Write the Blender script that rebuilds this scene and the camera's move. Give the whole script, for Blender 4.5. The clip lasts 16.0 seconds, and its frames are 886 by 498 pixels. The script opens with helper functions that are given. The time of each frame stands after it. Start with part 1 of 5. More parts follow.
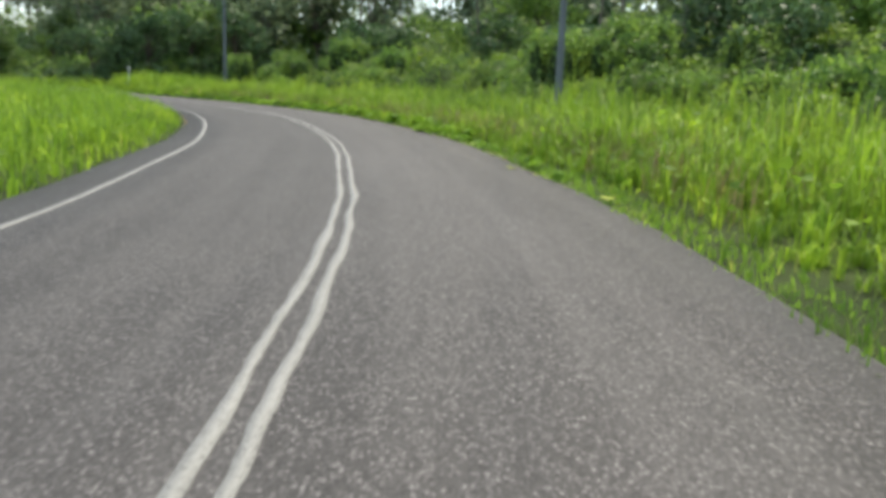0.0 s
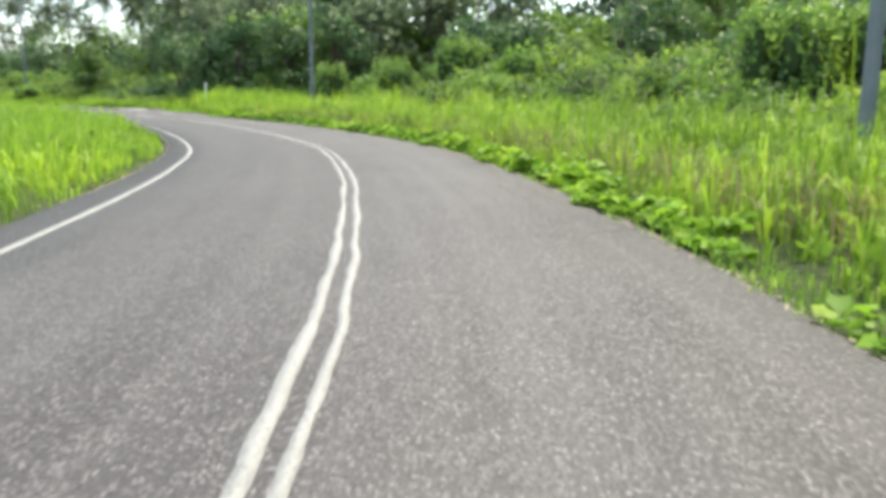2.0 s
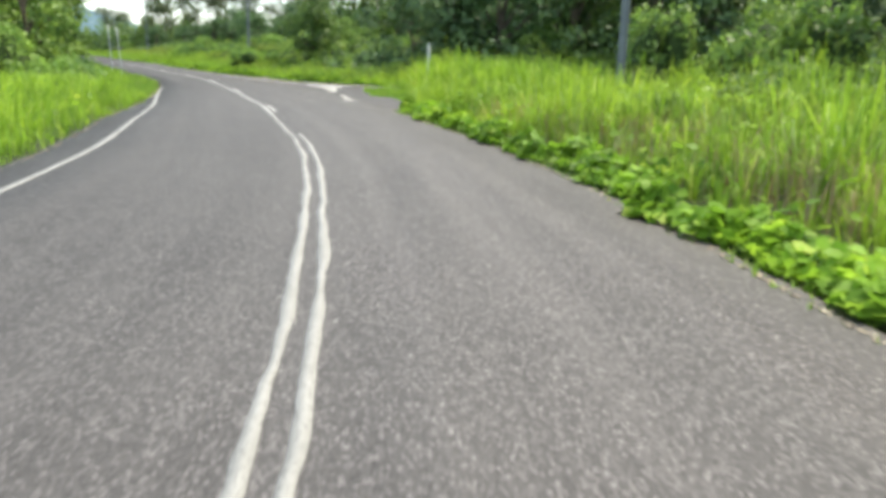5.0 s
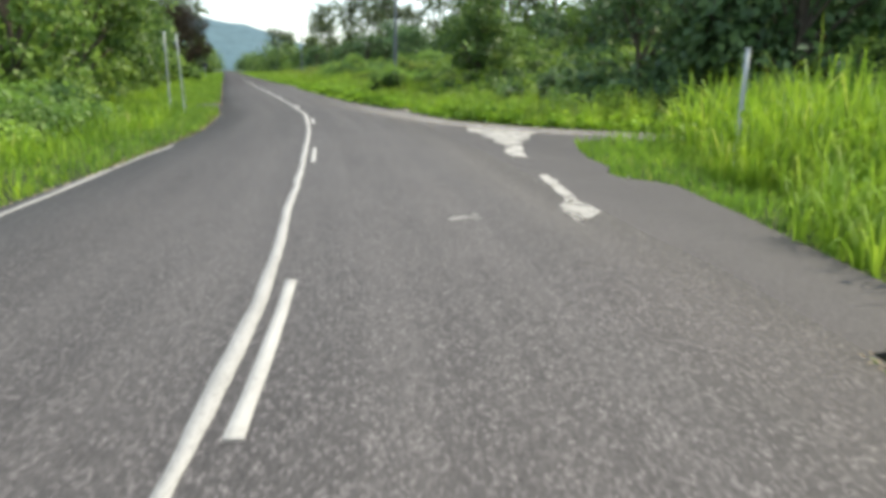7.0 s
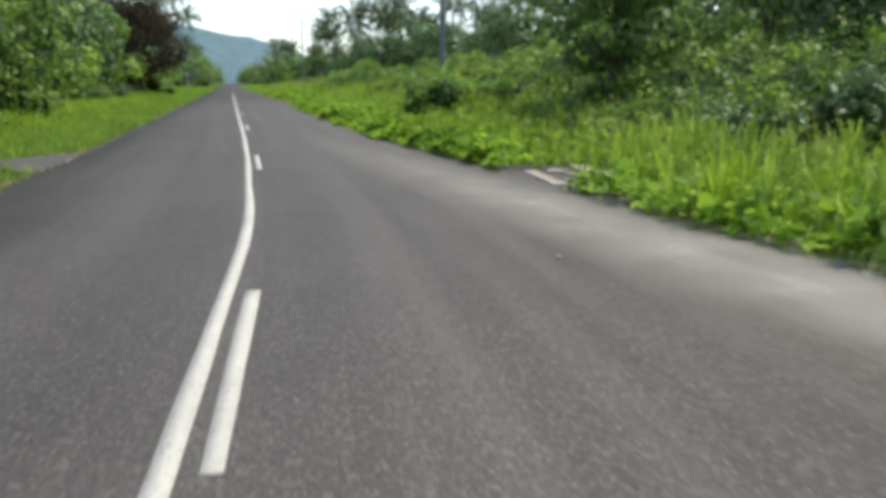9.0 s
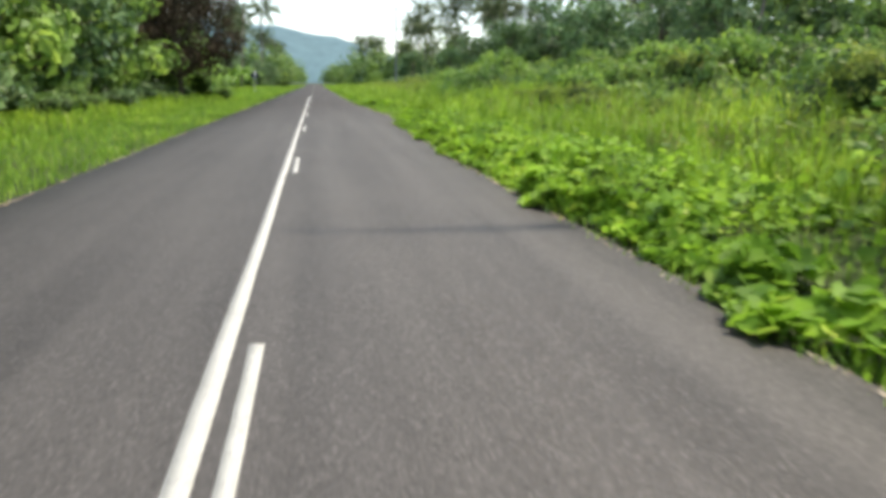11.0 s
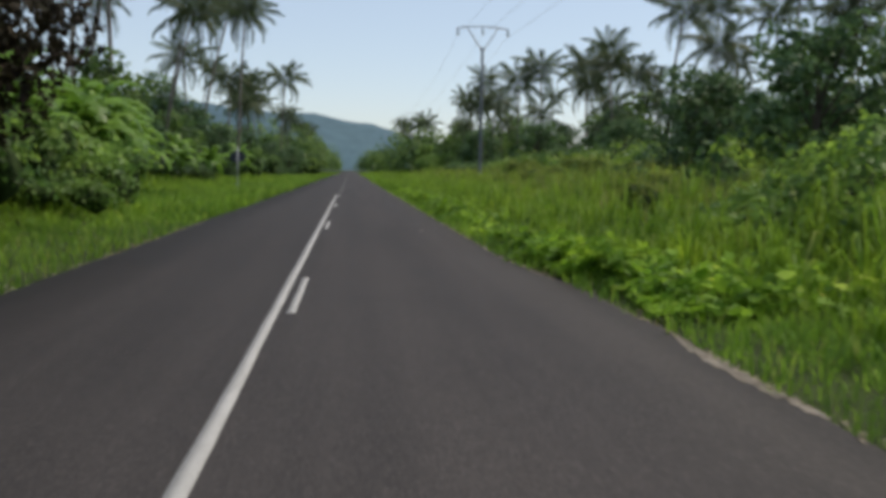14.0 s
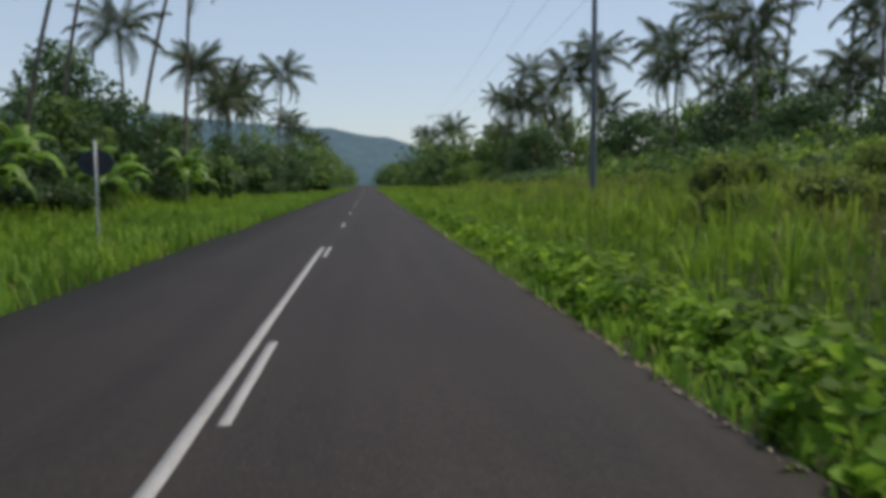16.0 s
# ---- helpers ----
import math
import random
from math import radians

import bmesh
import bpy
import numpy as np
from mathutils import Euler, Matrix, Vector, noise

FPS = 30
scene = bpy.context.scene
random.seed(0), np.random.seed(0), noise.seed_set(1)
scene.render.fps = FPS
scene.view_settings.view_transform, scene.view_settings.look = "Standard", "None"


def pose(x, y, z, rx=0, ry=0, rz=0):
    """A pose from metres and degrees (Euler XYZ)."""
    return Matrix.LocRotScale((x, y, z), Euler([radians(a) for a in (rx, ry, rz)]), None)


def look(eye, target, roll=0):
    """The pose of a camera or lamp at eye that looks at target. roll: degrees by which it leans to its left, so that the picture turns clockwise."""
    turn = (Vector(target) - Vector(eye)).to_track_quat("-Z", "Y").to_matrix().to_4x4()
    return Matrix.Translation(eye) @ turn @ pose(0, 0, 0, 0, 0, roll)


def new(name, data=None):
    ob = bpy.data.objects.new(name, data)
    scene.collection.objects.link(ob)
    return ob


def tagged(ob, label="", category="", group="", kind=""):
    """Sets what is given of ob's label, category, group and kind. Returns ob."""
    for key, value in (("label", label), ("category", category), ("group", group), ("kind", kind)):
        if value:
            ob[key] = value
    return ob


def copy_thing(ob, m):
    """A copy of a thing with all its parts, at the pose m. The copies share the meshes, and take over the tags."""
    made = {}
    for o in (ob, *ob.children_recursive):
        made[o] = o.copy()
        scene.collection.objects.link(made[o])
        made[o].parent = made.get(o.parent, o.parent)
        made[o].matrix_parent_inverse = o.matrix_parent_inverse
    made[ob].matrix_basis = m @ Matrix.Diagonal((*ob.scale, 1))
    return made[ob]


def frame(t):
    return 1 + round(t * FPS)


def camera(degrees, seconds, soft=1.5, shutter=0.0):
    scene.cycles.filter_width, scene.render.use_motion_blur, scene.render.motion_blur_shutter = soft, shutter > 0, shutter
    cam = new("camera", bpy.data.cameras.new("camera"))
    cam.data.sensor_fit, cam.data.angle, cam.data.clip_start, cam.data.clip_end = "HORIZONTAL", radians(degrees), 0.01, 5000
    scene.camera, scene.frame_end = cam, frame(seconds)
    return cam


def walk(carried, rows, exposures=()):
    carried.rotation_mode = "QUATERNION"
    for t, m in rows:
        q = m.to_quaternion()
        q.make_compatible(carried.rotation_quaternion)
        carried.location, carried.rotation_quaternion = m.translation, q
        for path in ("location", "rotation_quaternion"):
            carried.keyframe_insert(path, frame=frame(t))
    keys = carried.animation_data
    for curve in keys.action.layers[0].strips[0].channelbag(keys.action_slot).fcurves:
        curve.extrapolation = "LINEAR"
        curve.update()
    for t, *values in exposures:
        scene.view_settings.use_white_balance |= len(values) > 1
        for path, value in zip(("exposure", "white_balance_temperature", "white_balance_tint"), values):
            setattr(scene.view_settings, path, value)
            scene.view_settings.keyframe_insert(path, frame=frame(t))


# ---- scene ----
# ---------------- camera and walk ----------------
cam = camera(57.0, 16.0, soft=4.6, shutter=0.12)
PATH = [
    (0, (-39.467, -55.610, 1.598), (-37.872, -54.471, 1.204), 2.03),
    (0.5, (-36.526, -53.473, 1.598), (-34.945, -52.315, 1.200), 2.47),
    (1, (-33.710, -51.180, 1.618), (-32.172, -49.970, 1.207), 1.70),
    (1.5, (-30.494, -48.428, 1.641), (-29.023, -47.136, 1.234), 0.94),
    (2, (-27.324, -45.500, 1.650), (-25.919, -44.126, 1.273), 0.53),
    (2.5, (-24.052, -42.066, 1.618), (-22.702, -40.639, 1.246), 0.58),
    (3, (-20.840, -38.441, 1.604), (-19.557, -36.961, 1.207), 1.57),
    (3.5, (-17.803, -34.486, 1.625), (-16.612, -32.940, 1.191), 2.13),
    (4, (-14.866, -30.165, 1.630), (-13.784, -28.543, 1.187), 2.29),
    (4.5, (-12.027, -25.307, 1.630), (-11.046, -23.625, 1.171), 2.71),
    (5, (-9.441, -20.257, 1.631), (-8.579, -18.511, 1.177), 1.61),
    (5.2, (-8.556, -18.178, 1.580), (-7.734, -16.411, 1.128), 1.43),
    (7.3, (-2.666, 3.343, 1.694), (-2.172, 5.236, 1.279), 1.12),
    (7.5, (-2.297, 5.756, 1.669), (-1.779, 7.644, 1.261), 1.18),
    (8, (-1.458, 11.789, 1.591), (-0.896, 13.663, 1.178), 2.12),
    (8.5, (-0.845, 17.758, 1.543), (-0.313, 19.645, 1.149), 1.93),
    (9, (-0.325, 23.835, 1.539), (0.165, 25.733, 1.144), 0.54),
    (9.5, (0.060, 30.031, 1.513), (0.499, 31.936, 1.091), 0.09),
    (10, (0.360, 36.360, 1.642), (0.724, 38.286, 1.243), -0.15),
    (10.2, (0.449, 38.838, 1.610), (0.790, 40.773, 1.235), 0.37),
    (12.3, (0.682, 70.110, 1.630), (0.948, 72.042, 1.187), 1.13),
    (12.5, (0.737, 73.107, 1.594), (0.998, 75.049, 1.192), 1.49),
    (13, (0.829, 80.443, 1.614), (1.079, 82.408, 1.336), 1.45),
    (13.5, (0.868, 87.677, 1.619), (1.109, 89.652, 1.412), 1.14),
    (14, (0.834, 94.933, 1.606), (1.061, 96.911, 1.415), 1.01),
    (14.5, (0.924, 102.255, 1.648), (1.140, 104.237, 1.488), 1.16),
    (15, (1.010, 109.612, 1.640), (1.218, 111.596, 1.504), 1.26),
    (15.5, (1.091, 117.030, 1.636), (1.276, 119.016, 1.496), 0.83),
    (16, (1.196, 124.430, 1.649), (1.378, 126.416, 1.489), -0.23),
]
EXPOSURES = [(0.0, 1.08, 7500, 6), (0.5, 1.58, 7500, 6), (1.0, 1.65, 7500, 6), (1.5, 1.72, 7500, 6), (2.0, 1.8, 7500, 6), (2.5, 1.46, 7500, 6), (3.0, 1.57, 7500, 6), (3.5, 1.82, 7500, 6),
             (4.0, 1.76, 7500, 6), (4.5, 1.67, 7500, 6), (5.0, 1.65, 7500, 6), (7.5, 1.24, 7400, 7), (8.0, 1.25, 7350, 7), (8.5, 1.32, 7350, 7), (9.0, 1.08, 7300, 8), (9.5, 1.5, 7400, 8),
             (10.0, 1.42, 7500, 8), (12.5, 1.55, 7600, 8), (13.0, 1.05, 7400, 9), (13.5, 0.55, 7250, 11), (14.0, 0.2, 7150, 12), (14.5, 0.36, 7100, 13), (15.0, 0.03, 7050, 13), (15.5, 0.02, 7000, 13), (16.0, 0.0, 7000, 13)]
walk(cam, [(t, look(eye, target, roll)) for t, eye, target, roll in PATH], EXPOSURES)

# ---------------- sky and sun ----------------
SUN_ELEV, SUN_AZ = 62.0, 78.0      # degrees; azimuth clockwise from +y
world = bpy.data.worlds.new("sky")
scene.world = world
world.use_nodes = True
wn, wl = world.node_tree.nodes, world.node_tree.links
sky = wn.new("ShaderNodeTexSky")
sky.sky_type = "NISHITA"
sky.sun_disc = False
sky.sun_elevation = radians(SUN_ELEV)
sky.sun_rotation = radians(SUN_AZ)
sky.altitude = 10
sky.air_density, sky.dust_density, sky.ozone_density = 1.0, 0.8, 2.0
haze = wn.new("ShaderNodeMix")      # a thin even veil of humid haze over the clear sky
haze.data_type = "RGBA"
haze.inputs[0].default_value = 0.5
haze.inputs[7].default_value = (2.95, 3.68, 4.65, 1)
wl.new(sky.outputs[0], haze.inputs[6])
wl.new(haze.outputs[2], wn["Background"].inputs[0])
wn["Background"].inputs[1].default_value = 0.15
sun = new("sun", bpy.data.lights.new("sun", "SUN"))
sun.data.energy, sun.data.angle, sun.data.color = 2.5, radians(2.0), (1.0, 0.95, 0.87)
ce, se = math.cos(radians(SUN_ELEV)), math.sin(radians(SUN_ELEV))
sun_dir = Vector((ce * math.sin(radians(SUN_AZ)), ce * math.cos(radians(SUN_AZ)), se))
sun.rotation_euler = sun_dir.to_track_quat("Z", "Y").to_euler()
sun.location = (0, 0, 60)

# ---------------- materials ----------------
def material(name):
    m = bpy.data.materials.new(name)
    m.use_nodes = True
    nt = m.node_tree
    return m, nt, nt.nodes["Principled BSDF"]


def node(nt, kind, **inputs):
    n = nt.nodes.new(kind)
    for k, v in inputs.items():
        n.inputs[k.replace("_", " ")].default_value = v
    return n


def ramp(nt, fac, stops):
    n = nt.nodes.new("ShaderNodeValToRGB")
    e = n.color_ramp.elements
    while len(e) < len(stops):
        e.new(0.5)
    for el, (p, c) in zip(e, stops):
        el.position, el.color = p, (*c, 1)
    nt.links.new(fac, n.inputs[0])
    return n.outputs[0]


def mixed(nt, fac, a, b, mode="MIX"):
    n = nt.nodes.new("ShaderNodeMix")
    n.data_type, n.blend_type = "RGBA", mode
    for sock, v in ((n.inputs[0], fac), (n.inputs[6], a), (n.inputs[7], b)):
        if isinstance(v, (int, float)):
            sock.default_value = v
        elif isinstance(v, tuple):
            sock.default_value = (*v, 1)
        else:
            nt.links.new(v, sock)
    return n.outputs[2]


def coords(nt, kind="Object", scale=None):
    c = nt.nodes.new("ShaderNodeTexCoord").outputs[kind]
    if scale:
        mp = nt.nodes.new("ShaderNodeMapping")
        mp.inputs["Scale"].default_value = scale
        nt.links.new(c, mp.inputs[0])
        c = mp.outputs[0]
    return c


def noise_tex(nt, co, scale, detail=4.0, rough=0.55):
    n = node(nt, "ShaderNodeTexNoise", Scale=scale, Detail=detail, Roughness=rough)
    nt.links.new(co, n.inputs["Vector"])
    return n.outputs[0]


def bump(nt, bsdf, height, strength, distance):
    b = node(nt, "ShaderNodeBump", Strength=strength, Distance=distance)
    nt.links.new(height, b.inputs["Height"])
    nt.links.new(b.outputs[0], bsdf.inputs["Normal"])


def asphalt(name, dark, light, stone, dust=0.0, graded=False):
    m, nt, b = material(name)
    co = coords(nt)
    big = noise_tex(nt, co, 0.35, 5)
    streak = noise_tex(nt, coords(nt, "UV", (1.6, 0.05, 1)), 1.0, 4)
    base = ramp(nt, big, [(0.3, dark), (0.7, light)])
    base = mixed(nt, ramp(nt, streak, [(0.42, (0, 0, 0)), (0.68, (0.7, 0.7, 0.7))]), base, tuple(v * 1.45 for v in light))
    vor = nt.nodes.new("ShaderNodeTexVoronoi")
    vor.inputs["Scale"].default_value = 56.0
    nt.links.new(co, vor.inputs["Vector"])
    sep = nt.nodes.new("ShaderNodeSeparateColor")
    nt.links.new(vor.outputs["Color"], sep.inputs[0])
    chips = ramp(nt, sep.outputs[0], [(0.0, (0.0, 0.0, 0.0)), (0.6, (0.05, 0.05, 0.05)), (0.86, (0.26, 0.26, 0.26)), (1.0, (0.9, 0.9, 0.9))])
    if graded:      # fewer bare chippings past the bend
        su = nt.nodes.new("ShaderNodeSeparateXYZ")
        nt.links.new(coords(nt, "UV"), su.inputs[0])
        fewer = node(nt, "ShaderNodeMapRange", From_Min=10.0, From_Max=30.0, To_Min=1.0, To_Max=0.45)
        nt.links.new(su.outputs[1], fewer.inputs[0])
        chips = mixed(nt, 1.0, chips, fewer.outputs[0], "MULTIPLY")
    base = mixed(nt, chips, base, stone)
    pits = ramp(nt, vor.outputs["Distance"], [(0.35, (1, 1, 1)), (0.75, (0.35, 0.35, 0.35))])
    base = mixed(nt, 0.6, base, pits, "MULTIPLY")
    if graded:      # base colour darkens with distance along the road, most from s 80 to 112
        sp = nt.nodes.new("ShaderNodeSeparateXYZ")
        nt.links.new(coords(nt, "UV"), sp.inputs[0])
        run_fac = node(nt, "ShaderNodeMapRange", From_Min=0.0, From_Max=120.0)
        nt.links.new(sp.outputs[1], run_fac.inputs[0])
        tone = ramp(nt, run_fac.outputs[0], [(0.04, (0.81, 0.81, 0.81)), (0.25, (0.76, 0.75, 0.74)), (0.68, (0.72, 0.70, 0.68)), (0.93, (0.385, 0.32, 0.277))])
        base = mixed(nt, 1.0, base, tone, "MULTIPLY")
        lane = node(nt, "ShaderNodeMapRange", From_Min=-4.0, From_Max=4.0)
        nt.links.new(sp.outputs[0], lane.inputs[0])
        base = mixed(nt, 1.0, base, ramp(nt, lane.outputs[0], [(0.05, (0.73, 0.72, 0.73)), (0.3, (0.79, 0.78, 0.79)), (0.55, (0.95, 0.94, 0.95)), (0.72, (1.04, 1.02, 1.02)), (0.95, (0.92, 0.91, 0.91))]), "MULTIPLY")
    if dust:
        base = mixed(nt, dust, base, (0.36, 0.33, 0.29))
    nt.links.new(base, b.inputs["Base Color"])
    b.inputs["Roughness"].default_value = 0.78
    b.inputs["Specular IOR Level"].default_value = 0.35
    bump(nt, b, vor.outputs["Distance"], 0.5, -0.01)
    return m


def paint(name, worn=0.5, tone=1.0):
    m, nt, b = material(name)
    co = coords(nt)
    base = ramp(nt, noise_tex(nt, co, 1.3, 5), [(0.3, (0.33 * tone, 0.325 * tone, 0.305 * tone)), (0.7, (0.43 * tone, 0.42 * tone, 0.40 * tone))])
    chips = ramp(nt, noise_tex(nt, co, 55, 3, 0.7), [(worn - 0.06, (0, 0, 0)), (worn + 0.1, (1, 1, 1))])
    base = mixed(nt, chips, base, (0.13, 0.125, 0.12))
    nt.links.new(base, b.inputs["Base Color"])
    b.inputs["Roughness"].default_value = 0.7
    bump(nt, b, noise_tex(nt, co, 70, 2), 0.4, 0.006)
    return m


def leafy(name, c_dark, c_mid, c_light, rough=0.5, through_light=0.35, yellow=None, plants=0.0, gloss=0.4):
    """Leaf surfaces: each leaf takes its own shade; light shines through."""
    m, nt, b = material(name)
    rnd = nt.nodes.new("ShaderNodeNewGeometry").outputs["Random Per Island"]
    stops = [(0.0, c_dark), (0.5, c_mid), (0.93, c_light)]
    if yellow:
        stops.append((1.0, yellow))
    base = ramp(nt, rnd, stops)
    big = noise_tex(nt, coords(nt), 0.6, 3)
    base = mixed(nt, ramp(nt, big, [(0.3, (0, 0, 0)), (0.7, (1, 1, 1))]), base, mixed(nt, 0.5, base, c_light), "MIX")
    patch = noise_tex(nt, coords(nt), 0.22, 4, 0.6)
    base = mixed(nt, 1.0, base, ramp(nt, patch, [(0.32, (0.62, 0.68, 0.7)), (0.5, (1, 1, 1)), (0.7, (1.35, 1.2, 1.05))]), "MULTIPLY")
    clump = noise_tex(nt, coords(nt), 1.4, 2, 0.5)
    base = mixed(nt, 1.0, base, ramp(nt, clump, [(0.34, (0.68, 0.72, 0.75)), (0.5, (1, 1, 1)), (0.66, (1.28, 1.22, 1.15))]), "MULTIPLY")
    if plants:      # neighbouring plants differ in shade
        cell = nt.nodes.new("ShaderNodeTexVoronoi")
        cell.inputs["Scale"].default_value = plants
        nt.links.new(coords(nt), cell.inputs["Vector"])
        sc = nt.nodes.new("ShaderNodeSeparateColor")
        nt.links.new(cell.outputs["Color"], sc.inputs[0])
        base = mixed(nt, 1.0, base, ramp(nt, sc.outputs[0], [(0.1, (0.5, 0.6, 0.75)), (0.45, (0.85, 0.9, 0.9)), (0.9, (1.35, 1.25, 1.0))]), "MULTIPLY")
    ob = nt.nodes.new("ShaderNodeObjectInfo").outputs["Random"]
    hsv = node(nt, "ShaderNodeHueSaturation")
    mr = node(nt, "ShaderNodeMapRange", To_Min=0.75, To_Max=1.2)
    nt.links.new(ob, mr.inputs[0])
    nt.links.new(mr.outputs[0], hsv.inputs["Value"])
    nt.links.new(base, hsv.inputs["Color"])
    nt.links.new(hsv.outputs[0], b.inputs["Base Color"])
    b.inputs["Roughness"].default_value = rough
    b.inputs["Specular IOR Level"].default_value = gloss
    tr = nt.nodes.new("ShaderNodeBsdfTranslucent")
    nt.links.new(hsv.outputs[0], tr.inputs[0])
    mx = nt.nodes.new("ShaderNodeMixShader")
    mx.inputs[0].default_value = through_light
    nt.links.new(b.outputs[0], mx.inputs[1])
    nt.links.new(tr.outputs[0], mx.inputs[2])
    nt.links.new(mx.outputs[0], nt.nodes["Material Output"].inputs[0])
    return m


def rough_stuff(name, c1, c2, scale, fine, rough=0.85, bump_d=0.02):
    m, nt, b = material(name)
    co = coords(nt)
    base = ramp(nt, noise_tex(nt, co, scale, 6), [(0.3, c1), (0.7, c2)])
    f = noise_tex(nt, co, fine, 4, 0.7)
    base = mixed(nt, 0.5, base, ramp(nt, f, [(0.3, (0.45, 0.45, 0.45)), (0.65, (1, 1, 1))]), "MULTIPLY")
    nt.links.new(base, b.inputs["Base Color"])
    b.inputs["Roughness"].default_value = rough
    bump(nt, b, f, 0.7, bump_d)
    b.inputs["Specular IOR Level"].default_value = 0.2 if rough > 0.85 else 0.5
    return m


M_ROAD = asphalt("weathered_asphalt", (0.052, 0.0485, 0.048), (0.079, 0.074, 0.0722), (0.32, 0.30, 0.295), graded=True)
M_PAINT = paint("road_paint", 0.6)
M_PAINT_AGED = paint("aged_road_paint", 0.57, 0.88)
M_PAINT_WORN = paint("worn_road_paint", 0.54, 0.66)
M_SOIL = rough_stuff("grassy_soil", (0.024, 0.036, 0.011), (0.06, 0.085, 0.022), 0.6, 22, 0.95, 0.05)
M_DIRT = rough_stuff("gravel_dirt", (0.045, 0.05, 0.03), (0.15, 0.135, 0.105), 1.1, 30, 0.95, 0.02)
M_CONC = rough_stuff("old_concrete", (0.20, 0.18, 0.15), (0.40, 0.36, 0.31), 3.5, 30, 0.9, 0.02)
M_BARK = rough_stuff("bark", (0.07, 0.055, 0.04), (0.17, 0.14, 0.11), 2.0, 18, 0.95, 0.03)
M_PALMBARK = rough_stuff("palm_bark", (0.12, 0.10, 0.08), (0.27, 0.235, 0.20), 1.2, 14, 0.95, 0.02)
M_POLE = rough_stuff("grey_pole", (0.115, 0.132, 0.148), (0.18, 0.20, 0.215), 1.0, 30, 0.75, 0.004)
M_STEEL = rough_stuff("galvanised_steel", (0.25, 0.26, 0.27), (0.38, 0.39, 0.40), 3.0, 40, 0.5, 0.002)
M_WIRE = rough_stuff("aluminium_wire", (0.2, 0.2, 0.2), (0.3, 0.3, 0.3), 3.0, 40, 0.5, 0.001)
M_POST = rough_stuff("pale_post", (0.40, 0.43, 0.44), (0.55, 0.57, 0.57), 2.0, 25, 0.6, 0.003)
M_GRASS = leafy("tall_grass", (0.075, 0.16, 0.014), (0.15, 0.29, 0.026), (0.26, 0.40, 0.045), 0.55, 0.5, (0.36, 0.40, 0.12), gloss=0.25)
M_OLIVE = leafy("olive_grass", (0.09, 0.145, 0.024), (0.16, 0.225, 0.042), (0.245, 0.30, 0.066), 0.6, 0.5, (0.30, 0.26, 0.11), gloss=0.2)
M_TURF = leafy("short_grass", (0.08, 0.185, 0.022), (0.15, 0.305, 0.033), (0.25, 0.41, 0.056), 0.6, 0.5, (0.42, 0.41, 0.13), gloss=0.25)
M_CREEP = leafy("creeper_leaf", (0.056, 0.132, 0.016), (0.132, 0.265, 0.024), (0.25, 0.41, 0.046), 0.55, 0.5, (0.36, 0.44, 0.075), gloss=0.2)
M_SHRUB = leafy("shrub_leaf", (0.08, 0.16, 0.038), (0.15, 0.27, 0.058), (0.24, 0.375, 0.08), 0.5, 0.52)
M_VINE = leafy("vine_leaf", (0.12, 0.23, 0.045), (0.185, 0.32, 0.062), (0.25, 0.395, 0.08), 0.5, 0.55, None, 0.55)
M_TREE = leafy("tree_leaf", (0.06, 0.12, 0.038), (0.115, 0.205, 0.056), (0.19, 0.30, 0.075), 0.5, 0.5)
# greyer, paler green for background trees: distance haze put into the leaf colour
M_WOOD = leafy("hazed_woodland_leaf", (0.085, 0.135, 0.075), (0.15, 0.215, 0.115), (0.225, 0.295, 0.16), 0.6, 0.4)
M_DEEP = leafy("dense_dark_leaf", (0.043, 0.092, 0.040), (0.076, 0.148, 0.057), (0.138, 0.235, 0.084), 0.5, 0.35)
M_SAND = rough_stuff("sandy_grit", (0.13, 0.11, 0.085), (0.32, 0.28, 0.23), 3.0, 40, 0.95, 0.01)
M_DARKLEAF = leafy("dark_reddish_leaf", (0.022, 0.014, 0.011), (0.036, 0.026, 0.018), (0.055, 0.046, 0.026), 0.7, 0.15, gloss=0.1)
M_FROND = leafy("palm_frond", (0.03, 0.052, 0.024), (0.055, 0.088, 0.038), (0.10, 0.135, 0.058), 0.5, 0.3, (0.16, 0.14, 0.075), gloss=0.15)
M_BANANA = leafy("banana_leaf", (0.07, 0.16, 0.02), (0.12, 0.25, 0.03), (0.19, 0.33, 0.05), 0.45, 0.4)
M_SEED = leafy("dry_seed_heads", (0.16, 0.12, 0.06), (0.24, 0.18, 0.10), (0.33, 0.27, 0.15), 0.7, 0.3)
M_LITTER = leafy("dry_litter", (0.12, 0.09, 0.06), (0.24, 0.20, 0.14), (0.40, 0.35, 0.27), 0.9, 0.1)
M_FALLEN = leafy("fallen_leaf", (0.30, 0.36, 0.04), (0.36, 0.42, 0.05), (0.42, 0.46, 0.06), 0.6, 0.3)
M_TAR = rough_stuff("bitumen_crack", (0.018, 0.017, 0.017), (0.035, 0.033, 0.032), 4.0, 40, 0.8, 0.004)
# dark green that paints the shade seen through gaps in the leaves
M_CORE = rough_stuff("hollow_shade", (0.03, 0.052, 0.018), (0.065, 0.10, 0.032), 2.5, 9, 0.95, 0.1)

